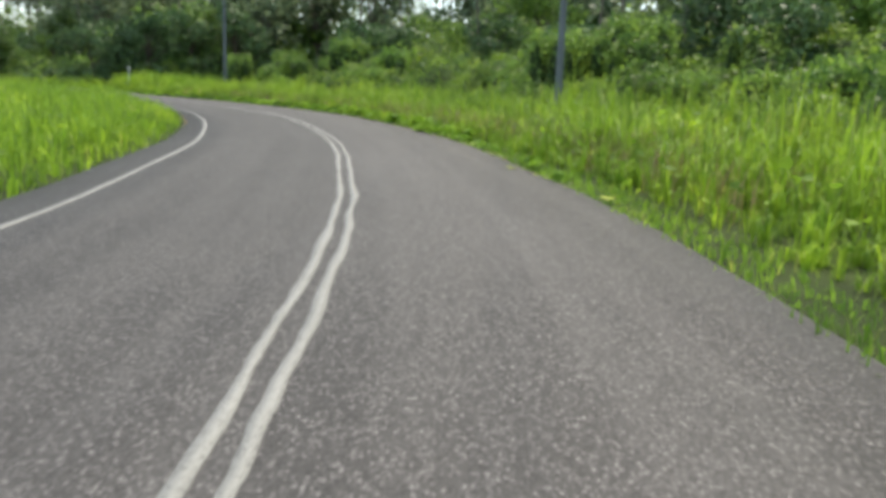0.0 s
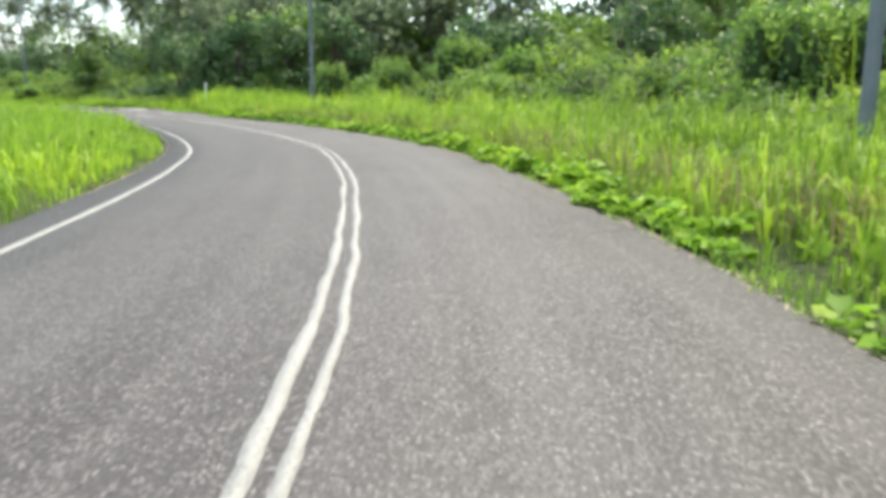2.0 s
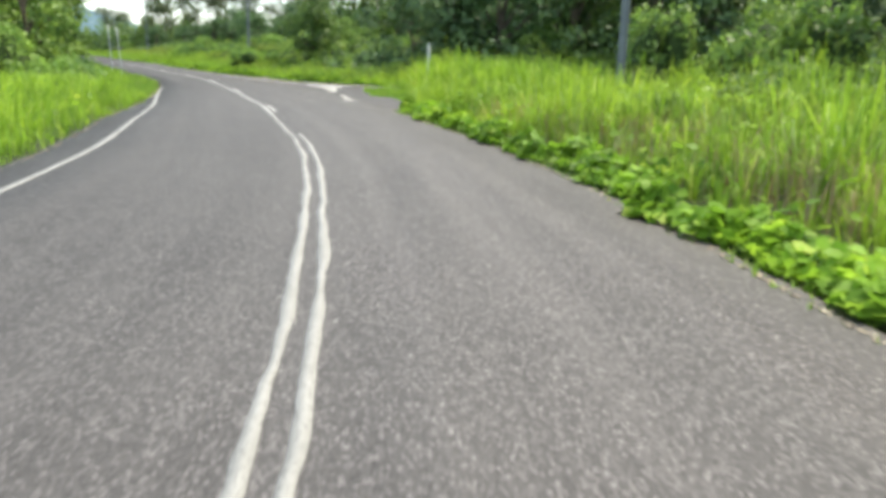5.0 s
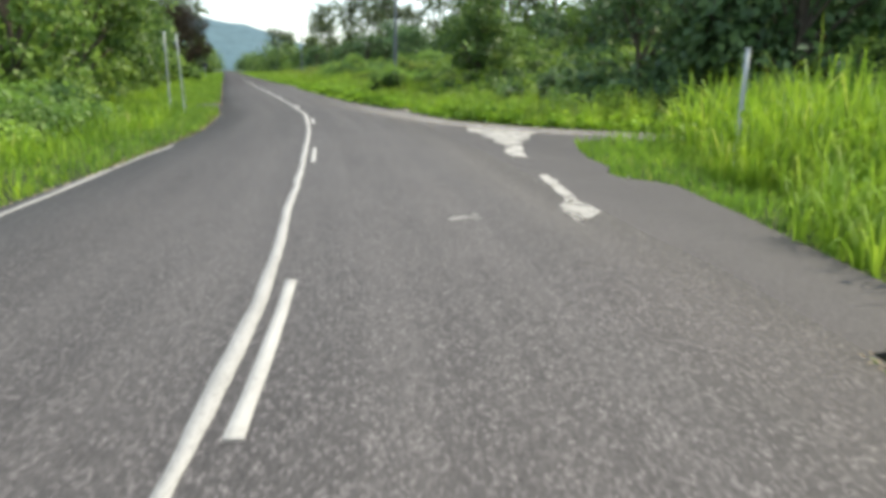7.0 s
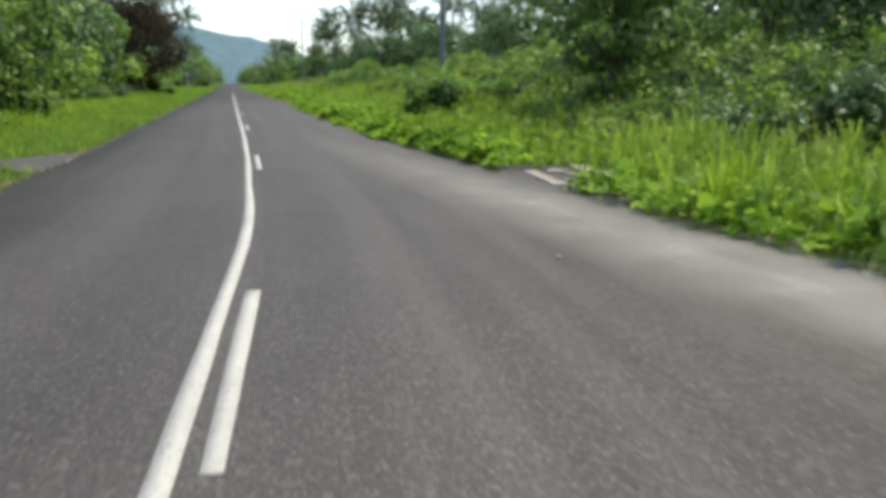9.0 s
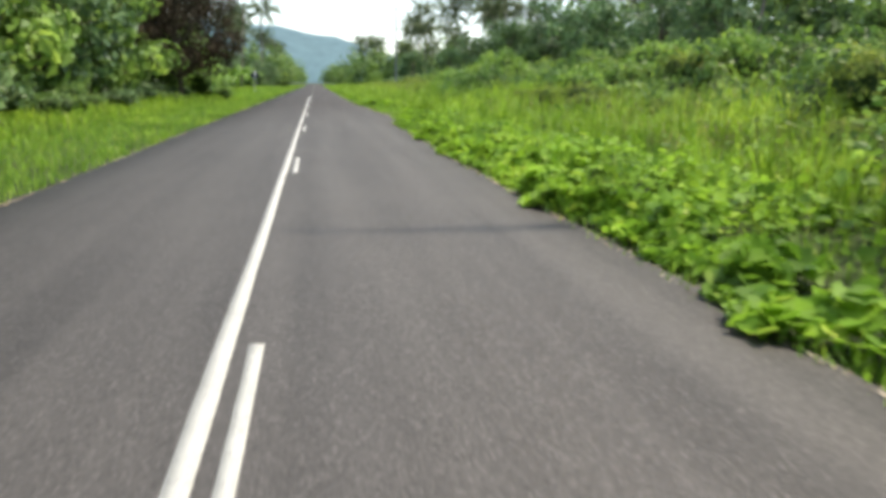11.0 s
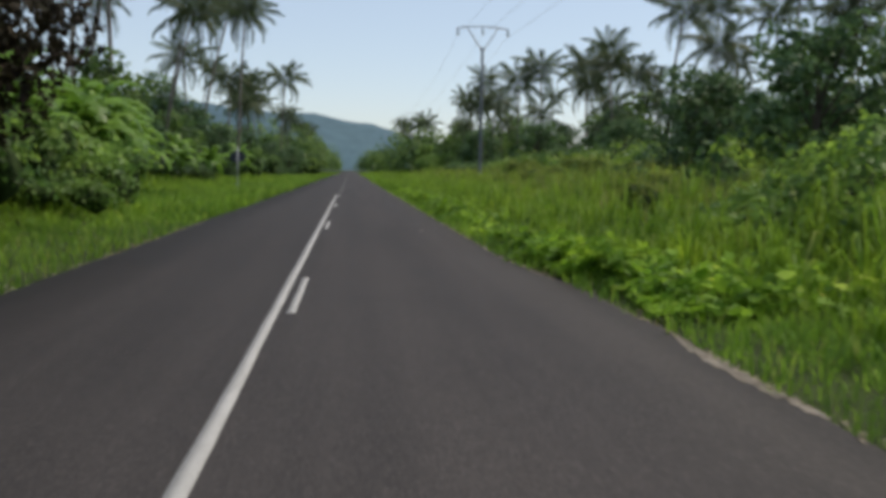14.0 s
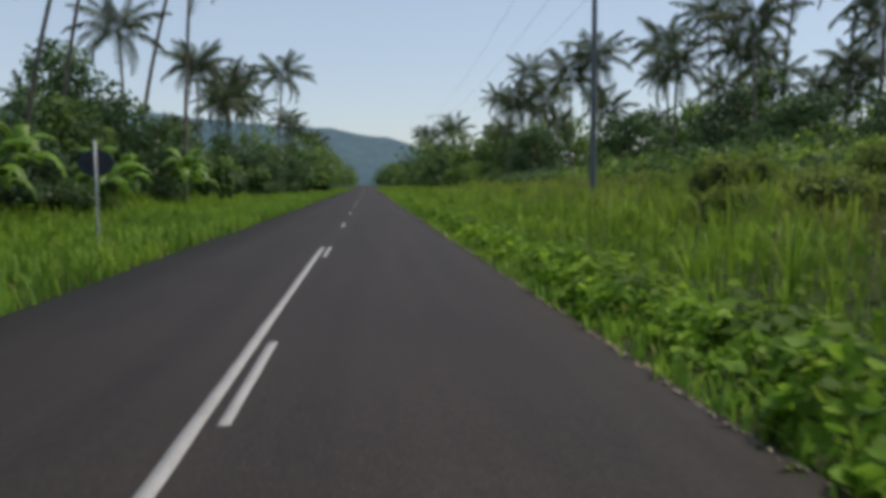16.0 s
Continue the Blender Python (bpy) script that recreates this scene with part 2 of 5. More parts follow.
# ---------------- mesh tools ----------------
def mesh_of(name, verts, faces, mat, uv=None):
    """verts (n,3); faces: list of arrays, each (m,k)."""
    me = bpy.data.meshes.new(name)
    verts = np.asarray(verts, np.float32)
    me.vertices.add(len(verts))
    me.vertices.foreach_set("co", verts.ravel())
    idx = np.concatenate([np.asarray(f, np.int32).ravel() for f in faces])
    tot = np.concatenate([np.full(len(f), np.asarray(f).shape[1], np.int32) for f in faces])
    me.loops.add(len(idx))
    me.loops.foreach_set("vertex_index", idx)
    me.polygons.add(len(tot))
    me.polygons.foreach_set("loop_start", np.concatenate([[0], np.cumsum(tot)[:-1]]).astype(np.int32))
    me.polygons.foreach_set("loop_total", tot)
    me.materials.append(mat)
    if uv is not None:
        lay = me.uv_layers.new(name="uv")
        lay.data.foreach_set("uv", np.asarray(uv, np.float32)[idx].ravel())
    me.update(calc_edges=True)
    me.validate()
    return me


def smooth(me):
    me.polygons.foreach_set("use_smooth", np.ones(len(me.polygons), bool))
    return me


def thing(name, label, category, group="", kind="", at=(0, 0, 0), data=None):
    ob = new(name, data)
    ob.location = at
    return tagged(ob, label, category, group, kind)


def part(name, me, parent, label=""):
    ob = new(name, me)
    ob.parent = parent
    return tagged(ob, label) if label else ob


def grid_faces(nu, nv):
    i = np.arange(nu - 1)[:, None] * nv + np.arange(nv - 1)[None, :]
    i = i.ravel()
    return np.stack([i, i + nv, i + nv + 1, i + 1], 1)


def tube(points, radii, sides=8, cap=True):
    """Verts and faces of a tapered tube along points."""
    pts, rad = np.asarray(points, float), np.asarray(radii, float)
    tan = np.gradient(pts, axis=0)
    tan /= np.linalg.norm(tan, axis=1)[:, None]
    ref = np.array([0.31, 0.95, 0.05])
    a = np.cross(tan, ref)
    a /= np.linalg.norm(a, axis=1)[:, None]
    b = np.cross(tan, a)
    th = np.linspace(0, 2 * np.pi, sides, endpoint=False)
    v = pts[:, None] + rad[:, None, None] * (a[:, None] * np.cos(th)[None, :, None] + b[:, None] * np.sin(th)[None, :, None])
    n = len(pts)
    i = np.arange(n - 1)[:, None] * sides
    j = np.arange(sides)[None, :]
    k = (np.arange(sides)[None, :] + 1) % sides
    q = np.stack([i + j, i + k, i + sides + k, i + sides + j], -1).reshape(-1, 4)
    faces = [q]
    verts = v.reshape(-1, 3)
    if cap:
        verts = np.concatenate([verts, pts[-1:]])
        t = np.stack([(n - 1) * sides + np.arange(sides), (n - 1) * sides + (np.arange(sides) + 1) % sides, np.full(sides, n * sides)], 1)
        faces.append(t)
    return verts, faces


def joined(parts):
    """Several (verts, faces) as one."""
    vs, out, off = [], {}, 0
    for v, fs in parts:
        vs.append(v)
        for f in fs:
            f = np.asarray(f)
            out.setdefault(f.shape[1], []).append(f + off)
        off += len(v)
    return np.concatenate(vs), [np.concatenate(f) for f in out.values()]


def unit(v):
    return v / (np.linalg.norm(v, axis=-1, keepdims=True) + 1e-9)


def leaves(pos, nrm, size, r, droop=0.25, aspect=0.55):
    """Folded diamond leaves: 4 verts, 2 triangles each."""
    n = len(pos)
    d = unit(np.cross(nrm, unit(r.normal(size=(n, 3)))))
    d = unit(d + np.array([0, 0, -droop]))
    side = unit(np.cross(nrm, d))
    up = unit(np.cross(d, side))
    s = size[:, None]
    base = pos - d * s * 0.5
    tip = pos + d * s * 0.5 - up * s * 0.12
    lft = pos + side * s * aspect * 0.5 + up * s * 0.1
    rgt = pos - side * s * aspect * 0.5 + up * s * 0.1
    v = np.stack([base, lft, tip, rgt], 1).reshape(-1, 3)
    i = np.arange(n)[:, None] * 4
    return v, [np.concatenate([i + [0, 1, 2], i + [0, 2, 3]])]


def heart_leaves(pos, nrm, size, r):
    """Broad lobed leaves: 6 verts, 4 triangles each."""
    n = len(pos)
    d = unit(np.cross(nrm, unit(r.normal(size=(n, 3)))))
    side = unit(np.cross(nrm, d))
    s = size[:, None]
    up = nrm
    p = [pos - d * s * 0.32, pos - d * s * 0.42 + side * s * 0.34 + up * s * 0.10, pos + d * s * 0.05 + side * s * 0.46 + up * s * 0.05,
         pos + d * s * 0.58 - up * s * 0.12, pos + d * s * 0.05 - side * s * 0.46 + up * s * 0.05, pos - d * s * 0.42 - side * s * 0.34 + up * s * 0.10]
    v = np.stack(p, 1).reshape(-1, 3)
    i = np.arange(n)[:, None] * 6
    return v, [np.concatenate([i + [0, 1, 2], i + [0, 2, 3], i + [0, 3, 4], i + [0, 4, 5]])]


def blades(pos, height, width, r, lean=0.35):
    """Bent grass blades: 5 verts, 3 triangles each."""
    n = len(pos)
    a = r.uniform(0, 2 * np.pi, n)
    out = np.stack([np.cos(a), np.sin(a), np.zeros(n)], 1)
    side = np.stack([-np.sin(a), np.cos(a), np.zeros(n)], 1)
    tilt = r.uniform(0.05, 1.0, n)[:, None] * lean
    h, w = height[:, None], width[:, None]
    up = np.array([0, 0, 1.0])
    mid = pos + up * h * 0.58 + out * h * tilt * 0.35
    tip = pos + up * h * (1.0 - 0.35 * tilt) + out * h * tilt * 1.1
    v = np.stack([pos - side * w * 0.4, pos + side * w * 0.4, mid + side * w * 0.5, mid - side * w * 0.5, tip], 1).reshape(-1, 3)
    i = np.arange(n)[:, None] * 5
    return v, [i + [0, 1, 2, 3], i + [3, 2, 4]]


def tussocks(pos, height, r, per=12, width=0.02, spread=0.10):
    """Clumps of long blades that rise together and arch outwards: 7 verts, 5 triangles a blade."""
    n = len(pos) * per
    c, hh = np.repeat(pos, per, 0), np.repeat(height, per) * r.uniform(0.55, 1.1, n)
    a = r.uniform(0, 2 * np.pi, n)
    out = np.stack([np.cos(a), np.sin(a), np.zeros(n)], 1)
    side = np.stack([-np.sin(a), np.cos(a), np.zeros(n)], 1)
    lean = r.uniform(0.08, 1.0, n)[:, None] ** 1.3
    h = hh[:, None]
    w = width * r.uniform(0.6, 1.5, (n, 1))
    up = np.array([0, 0, 1.0])
    base = c + out * r.uniform(0, spread, (n, 1))
    m1 = base + up * h * 0.45 + out * h * lean * 0.14
    m2 = base + up * h * (0.86 - 0.16 * lean) + out * h * lean * 0.42
    tip = base + up * h * (1.0 - 0.52 * lean) + out * h * lean * 0.85
    v = np.stack([base - side * w * 0.35, base + side * w * 0.35, m1 + side * w * 0.5, m1 - side * w * 0.5, m2 + side * w * 0.42, m2 - side * w * 0.42, tip], 1).reshape(-1, 3)
    i = np.arange(n)[:, None] * 7
    return v, [np.concatenate([i + [0, 1, 2, 3], i + [3, 2, 4, 5]]), i + [5, 4, 6]]


def fbm(p, seed=0.0):
    """Cheap smooth variation in -1..1 for arrays of points."""
    x, y, z = p[..., 0], p[..., 1], p[..., 2] if p.shape[-1] > 2 else 0.0
    s = seed
    v = np.sin(1.7 * x + 2.3 * y + 1.1 * z + s) + 0.6 * np.sin(3.9 * x - 2.7 * y + 3.3 * z + 2.1 * s) + 0.4 * np.sin(6.1 * x + 5.3 * y - 4.7 * z + 3.7 * s)
    return v / 2.0

# ---------------- the road's line ----------------
CTRL = np.array([(-113.06, -97), (-87.83, -84.46), (-64.58, -71.38), (-48.39, -60.78), (-37.24, -52.78), (-32.37, -48.97), (-28.09, -44.95), (-24.12, -41.07), (-19.52, -35.7), 
                 (-15.78, -30.72), (-12.85, -26.12), (-9.7, -19.48), (-7.49, -13.52), (-5.42, -6.46), (-4.06, 0.4), (-3, 6.3), (-2.64, 9.2), (-2.29, 12), 
                 (-1.92, 15), (-1.58, 18), (-1.18, 21.5), (-0.83, 25), (-0.49, 29), (-0.19, 33), (-0.1, 37), (-0.04, 41), (0, 48), 
                 (0, 60), (0, 100), (0, 200), (0, 400), (0, 900), (0, 910)], float)


def spline(ctrl, per=24):
    out = []
    for k in range(1, len(ctrl) - 2):
        p0, p1, p2, p3 = ctrl[k - 1:k + 3]
        t0 = 0.0
        t1 = t0 + np.linalg.norm(p1 - p0) ** 0.5
        t2 = t1 + np.linalg.norm(p2 - p1) ** 0.5
        t3 = t2 + np.linalg.norm(p3 - p2) ** 0.5
        t = np.linspace(t1, t2, per, endpoint=False)[:, None]
        a1 = (t1 - t) / (t1 - t0) * p0 + (t - t0) / (t1 - t0) * p1
        a2 = (t2 - t) / (t2 - t1) * p1 + (t - t1) / (t2 - t1) * p2
        a3 = (t3 - t) / (t3 - t2) * p2 + (t - t2) / (t3 - t2) * p3
        b1 = (t2 - t) / (t2 - t0) * a1 + (t - t0) / (t2 - t0) * a2
        b2 = (t3 - t) / (t3 - t1) * a2 + (t - t1) / (t3 - t1) * a3
        out.append((t2 - t) / (t2 - t1) * b1 + (t - t1) / (t2 - t1) * b2)
    return np.concatenate(out + [ctrl[-2:-1]])


LINE = spline(CTRL)
for _ in range(2):
    LINE[1:-1] = LINE[1:-1] * 0.5 + 0.25 * (LINE[:-2] + LINE[2:])
ARC = np.concatenate([[0], np.cumsum(np.linalg.norm(np.diff(LINE, axis=0), axis=1))])
ARC = ARC - np.interp(48.0, LINE[:, 1], ARC) + 48.0      # on the straight, s equals y
TAN = unit(np.gradient(LINE, axis=0))


def along(s, d):
    """World x, y at s along the centre line and d to its right."""
    s, d = np.broadcast_arrays(np.asarray(s, float), np.asarray(d, float))
    x, y = np.interp(s, ARC, LINE[:, 0]), np.interp(s, ARC, LINE[:, 1])
    tx, ty = np.interp(s, ARC, TAN[:, 0]), np.interp(s, ARC, TAN[:, 1])
    return np.stack([x + ty * d, y - tx * d], -1)


def s_of_y(y):
    return float(np.interp(y, LINE[:, 1], ARC))


def left_edge(s):
    return -np.interp(s, [-200, 0, 14, 17, 24, 38, 1000], [4.15, 4.15, 3.24, 3.1, 2.97, 3.45, 3.45])


def right_edge(s):
    return np.interp(s, [-200, -60, -20, -2, 6, 50, 68, 82, 86.7, 89, 92, 95, 98, 103, 106.6, 110, 1000], [3.9, 3.8, 3.7, 3.8, 4.0, 3.65, 3.62, 3.76, 4.18, 4.34, 4.3, 4.1, 4.0, 4.15, 4.0, 3.7, 3.65])


def strip(s, d0, d1, z, wob=0.0, seed=0, nd=2, thick=0.0):
    """A band along the road from offset d0 to d1."""
    s = np.asarray(s, float)
    d0, d1 = np.broadcast_to(d0, s.shape), np.broadcast_to(d1, s.shape)
    if wob:
        r = np.random.default_rng(seed)
        def wobble():
            w = r.normal(size=len(s) + 8)
            return np.convolve(w, np.ones(9) / 3, "valid") * wob * (s < 250)
        d0, d1 = d0 + wobble(), d1 + wobble()
    f = np.linspace(0, 1, nd)
    d = d0[:, None] * (1 - f) + d1[:, None] * f
    p = along(s[:, None] + 0 * d, d)
    v = np.concatenate([p, np.full(p.shape[:2] + (1,), z)], -1).reshape(-1, 3)
    uv = np.stack([d, s[:, None] + 0 * d], -1).reshape(-1, 2)
    faces = [grid_faces(len(s), nd)]
    if thick:
        n = len(v)
        v = np.concatenate([v, v - [0, 0, thick]])
        uv = np.concatenate([uv, uv])
        e0 = np.arange(len(s)) * nd
        e1 = e0 + nd - 1
        def wall(e):
            return np.stack([e[:-1], e[1:], e[1:] + n, e[:-1] + n], 1)
        faces += [wall(e0)[:, ::-1], wall(e1)]
        a, b = np.array([[0, nd - 1, nd - 1 + n, n]]), np.array([[e0[-1], e1[-1], e1[-1] + n, e0[-1] + n]])
        faces += [a[:, ::-1], b]
    return v, faces, uv

# ---------------- ground ----------------
gx = np.concatenate([-np.geomspace(3000, 90, 14), np.arange(-80, 81, 2.5), np.geomspace(90, 3000, 14)])
gy = np.concatenate([-np.geomspace(3000, 130, 12), np.arange(-120, 321, 2.5), np.geomspace(330, 3500, 16)])
GX, GY = np.meshgrid(gx, gy, indexing="ij")
dist, near_s, side = np.full(GX.shape, 1e9), np.zeros(GX.shape), np.zeros(GX.shape)
for q in np.arange(-138, 900, 2.5):
    px, py, tx, ty = [np.interp(q, ARC, a) for a in (LINE[:, 0], LINE[:, 1], TAN[:, 0], TAN[:, 1])]
    reach = np.hypot(GX - px, GY - py)
    closer = reach < dist
    dist[closer], near_s[closer], side[closer] = reach[closer], q, np.sign((GX - px) * ty - (GY - py) * tx)[closer]
far_rise = np.clip((dist - 7) / 14, 0, 1)
GZ = -0.08 + far_rise * (0.12 + 0.22 * fbm(np.stack([GX * 0.12, GY * 0.12, 0 * GX], -1), 1.0)) * (dist < 150)
def eased(a):
    a = np.clip(a, 0, 1)
    return a * a * (3 - 2 * a)


# the land rises gently away from the road, most beside the straight
rise_right = np.interp(near_s, [-140, -60, 0, 44, 60, 130, 300, 420], [0.3, 0.35, 0.2, 0.5, 0.8, 0.95, 0.8, 0.3])
rise_left = np.interp(near_s, [-140, 0, 30, 100, 140, 300, 420], [0.2, 0.2, 0.3, 0.45, 0.6, 0.5, 0.2])
GZ += np.where(side > 0, rise_right * eased((dist - 5.5) / 8.5), rise_left * eased((dist - 6.0) / 8.0)) * (dist < 150)
side_zone = (GX > 4) & (GX < 40) & (GY < 45) & (GY > -5)
GZ[side_zone] = -0.08
v = np.stack([GX, GY, GZ], -1).reshape(-1, 3)
thing("ground", "flat green verge and plantation ground with soil showing", "ground", kind="structure",
      data=smooth(mesh_of("ground", v, [grid_faces(len(gx), len(gy))], M_SOIL)))

# ---------------- road ----------------
S_ROAD = np.concatenate([np.arange(-140, 260, 0.6), np.arange(260, 880, 12.0)])
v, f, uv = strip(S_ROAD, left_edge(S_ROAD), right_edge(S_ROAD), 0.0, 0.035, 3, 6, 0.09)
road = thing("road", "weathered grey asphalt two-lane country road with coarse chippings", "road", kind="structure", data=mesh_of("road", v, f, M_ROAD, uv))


def polygon(name, pts, z, mat, thick=0.06):
    bm = bmesh.new()
    face = bm.faces.new([bm.verts.new((x, y, z)) for x, y in pts])
    bmesh.ops.recalc_face_normals(bm, faces=[face])
    if face.normal.z < 0:
        face.normal_flip()
    ext = bmesh.ops.extrude_face_region(bm, geom=[face])
    bmesh.ops.translate(bm, verts=[g for g in ext["geom"] if isinstance(g, bmesh.types.BMVert)], vec=(0, 0, -thick))
    bmesh.ops.recalc_face_normals(bm, faces=bm.faces)
    bmesh.ops.triangulate(bm, faces=bm.faces)
    me = bpy.data.meshes.new(name)
    bm.to_mesh(me)
    bm.free()
    lay = me.uv_layers.new(name="uv")
    for loop in me.loops:
        q = me.vertices[loop.vertex_index].co
        lay.data[loop.index].uv = (1.4 + 0.05 * q.x, 34.0 + 0.05 * q.y)
    me.materials.append(mat)
    return me


SIDE_NEAR = [(-1.0, 4.0), (1.8, 4.0), (3.0, 8.5), (3.75, 11.6), (3.6, 12.2), (3.3, 12.7), (3.4, 13.4), (3.85, 14.2), (4.2, 16.0), (4.8, 17.8), (5.35, 19.2), (5.6, 19.9), (6.6, 20.1), (9.5, 19.2), (14, 15.6), (26, 8.4), (60, -12)]
SIDE_FAR = [(60, -5), (26, 14.2), (14, 20.2), (9.6, 22.7), (7.4, 24.5), (6.0, 26.4), (5.0, 28.6), (4.45, 32.0), (4.4, 36), (4.2, 40), (3.9, 45), (3.5, 52), (0, 52)]
side_road = thing("side_road", "paler dusty asphalt side road joining the bend", "road", kind="structure",
                  data=polygon("side_road", SIDE_NEAR + SIDE_FAR, -0.005, M_ROAD))
thing("gravel_track", "gravel field entrance beside the road with thin grass", "track", kind="structure",
      data=polygon("gravel_track", [(3.3, 91.4), (5.0, 91.0), (7.2, 92.0), (7.6, 94), (6.6, 95.4), (5.6, 96.4), (4.6, 98.4), (3.3, 100)], -0.02, M_DIRT))
thing("dirt_entrance", "short stub of grey asphalt entrance between grass", "track", kind="structure",
      data=polygon("dirt_entrance", [(-3.2, 37.5), (-3.2, 44.2), (-3.9, 43.4), (-4.6, 42.3), (-5.3, 41.8), (-5.2, 40.9), (-4.5, 40.2), (-3.7, 39.0)], -0.02, M_ROAD))

# ---------------- road markings ----------------
def marking(name, s0, s1, d, width, mat, wob, seed, step=0.3, wander=0.0):
    s = np.arange(s0, s1 + 1e-6, step)
    d = d(s) if callable(d) else d
    d = d + wander * (np.sin(s * 2.1 + seed) + 0.7 * np.sin(s * 4.7 + 2 * seed) * np.sin(s * 0.4)) if wander else d
    v, f, uv = strip(s, d - width / 2, d + width / 2, 0.006, wob, seed, 2, 0.005)
    return part(name, mesh_of(name, v, f, mat, uv), road)


SWAY = ([-62, -59, -57.6, -56.3, -54.8, -51.8, -50, -48.2, -40, -37, -34, -29.5, -27, -25, -23, -19, -16, -12, -8], [-0.03, -0.05, -0.06, -0.01, 0.0, 0.03, 0.03, 0, 0, 0.05, 0.03, 0.06, 0.05, 0.02, 0, -0.03, -0.01, -0.02, 0])


def hand_painted(s):
    """How far the old double line strays from the middle of the road."""
    return np.interp(s, *SWAY)


marking("centre_line", -140, 2, hand_painted, 0.088, M_PAINT_WORN, 0.010, 11, 0.12, 0.008)
marking("centre_line", 2.0, 26, 0.0, 0.11, M_PAINT_AGED, 0.006, 15, 0.12, 0.005)
marking("centre_line", 26.15, 146.0, 0.0, 0.115, M_PAINT, 0.004, 12)
marking("second_line", -140, s_of_y(-3.3), lambda s: 0.205 + hand_painted(s), 0.086, M_PAINT_WORN, 0.010, 13, 0.12, 0.009)
marking("edge_line", -140, s_of_y(18.8), lambda s: np.interp(s, [-49, -29, -19, -11, 0, 9, 16, 18, 21], [-3.38, -3.5, -3.6, -3.5, -3.4, -3.25, -3.1, -2.96, -2.9]), 0.11, M_PAINT_WORN, 0.008, 14)
for y0, y1 in [(3.6, 6.7), (15.48, 18.55), (27.0, 30.1)]:
    marking("dash", s_of_y(y0), s_of_y(y1), 0.195, 0.105 if y0 > 20 else 0.093, M_PAINT, 0.004, int(y0), 0.25)
for k in range(3, 45):
    marking("dash", 13.0 * k, 13.0 * k + 3.0, 0.195, 0.093, M_PAINT, 0.003, k, 0.25)

def ragged(name, pts, z, mat, seed, amp=0.06, sub=8):
    """A flat worn patch with an uneven outline."""
    r = np.random.default_rng(seed)
    p = np.array(pts, float)
    out = []
    for a, b in zip(p, np.roll(p, -1, 0)):
        t = np.linspace(0, 1, sub, endpoint=False)[:, None]
        out.append(a * (1 - t) + b * t + r.normal(size=(sub, 2)) * amp * (t > 0))
    return polygon(name, [tuple(q) for q in np.concatenate(out)], z, mat, 0.004)


def worn_patch():
    """Old white paint, flaked away in streaks so that the road shows through."""
    m, nt, b = material("flaked_paint")
    co = coords(nt)
    base = ramp(nt, noise_tex(nt, co, 1.6, 5), [(0.3, (0.24, 0.232, 0.215)), (0.7, (0.36, 0.35, 0.325))])
    nt.links.new(base, b.inputs["Base Color"])
    b.inputs["Roughness"].default_value = 0.8
    holes = ramp(nt, noise_tex(nt, coords(nt, "Object", (2.6, 1.1, 1.0)), 1.5, 7, 0.68), [(0.36, (0.25, 0.25, 0.25)), (0.52, (1, 1, 1))])
    nt.links.new(holes, b.inputs["Alpha"])
    bump(nt, b, noise_tex(nt, co, 60, 2), 0.3, 0.005)
    return m


M_FLAKED = worn_patch()


def spill(pts, seed, amp):
    part("paint_spill", ragged("paint_spill", pts, 0.006, M_FLAKED, seed, amp, 5), road)


spill([(0.75, 8.7), (1.04, 8.95), (1.33, 9.3), (1.45, 9.9), (1.35, 10.3), (1.0, 9.9), (0.85, 9.3)], 1, 0.015)
spill([(1.2, 10.1), (1.42, 10.2), (1.74, 11.4), (2.12, 13.0), (1.98, 13.15), (1.6, 11.6)], 2, 0.025)
spill([(2.52, 16.0), (2.83, 15.95), (3.75, 18.95), (3.35, 19.0)], 3, 0.04)
spill([(3.4, 19.02), (3.95, 19.3), (4.4, 20.4), (4.95, 21.5), (5.95, 23.5), (5.6, 24.6), (5.0, 25.4), (4.45, 25.9), (4.15, 25.0), (3.8, 23.2), (3.9, 22.2), (3.55, 21.4), (3.75, 20.9), (3.3, 19.8)], 4, 0.05)
spill([(-0.72, 9.05), (-0.5, 9.15), (-0.33, 9.05), (-0.36, 9.17), (-0.5, 9.24), (-0.72, 9.15)], 5, 0.01)
spill([(-0.36, 9.3), (-0.28, 9.33), (-0.3, 9.4), (-0.38, 9.38)], 6, 0.01)


def dusty_film():
    m, nt, b = material("road_dust")
    sp = nt.nodes.new("ShaderNodeSeparateXYZ")
    nt.links.new(coords(nt, "UV"), sp.inputs[0])
    edge = ramp(nt, sp.outputs[0], [(0.0, (0, 0, 0)), (0.5, (1, 1, 1)), (1.0, (0, 0, 0))])
    grain = ramp(nt, noise_tex(nt, coords(nt), 0.9, 6, 0.6), [(0.3, (0.2, 0.2, 0.2)), (0.7, (0.62, 0.62, 0.62))])
    fade = ramp(nt, sp.outputs[1], [(0.0, (1, 1, 1)), (0.5, (1, 1, 1)), (0.66, (0.4, 0.4, 0.4)), (0.95, (0, 0, 0))])
    edge = mixed(nt, 1.0, edge, fade, "MULTIPLY")
    b.inputs["Base Color"].default_value = (0.335, 0.318, 0.295, 1)
    b.inputs["Roughness"].default_value = 0.95
    nt.links.new(mixed(nt, 1.0, edge, grain, "MULTIPLY"), b.inputs["Alpha"])
    return m


M_DUST = dusty_film()


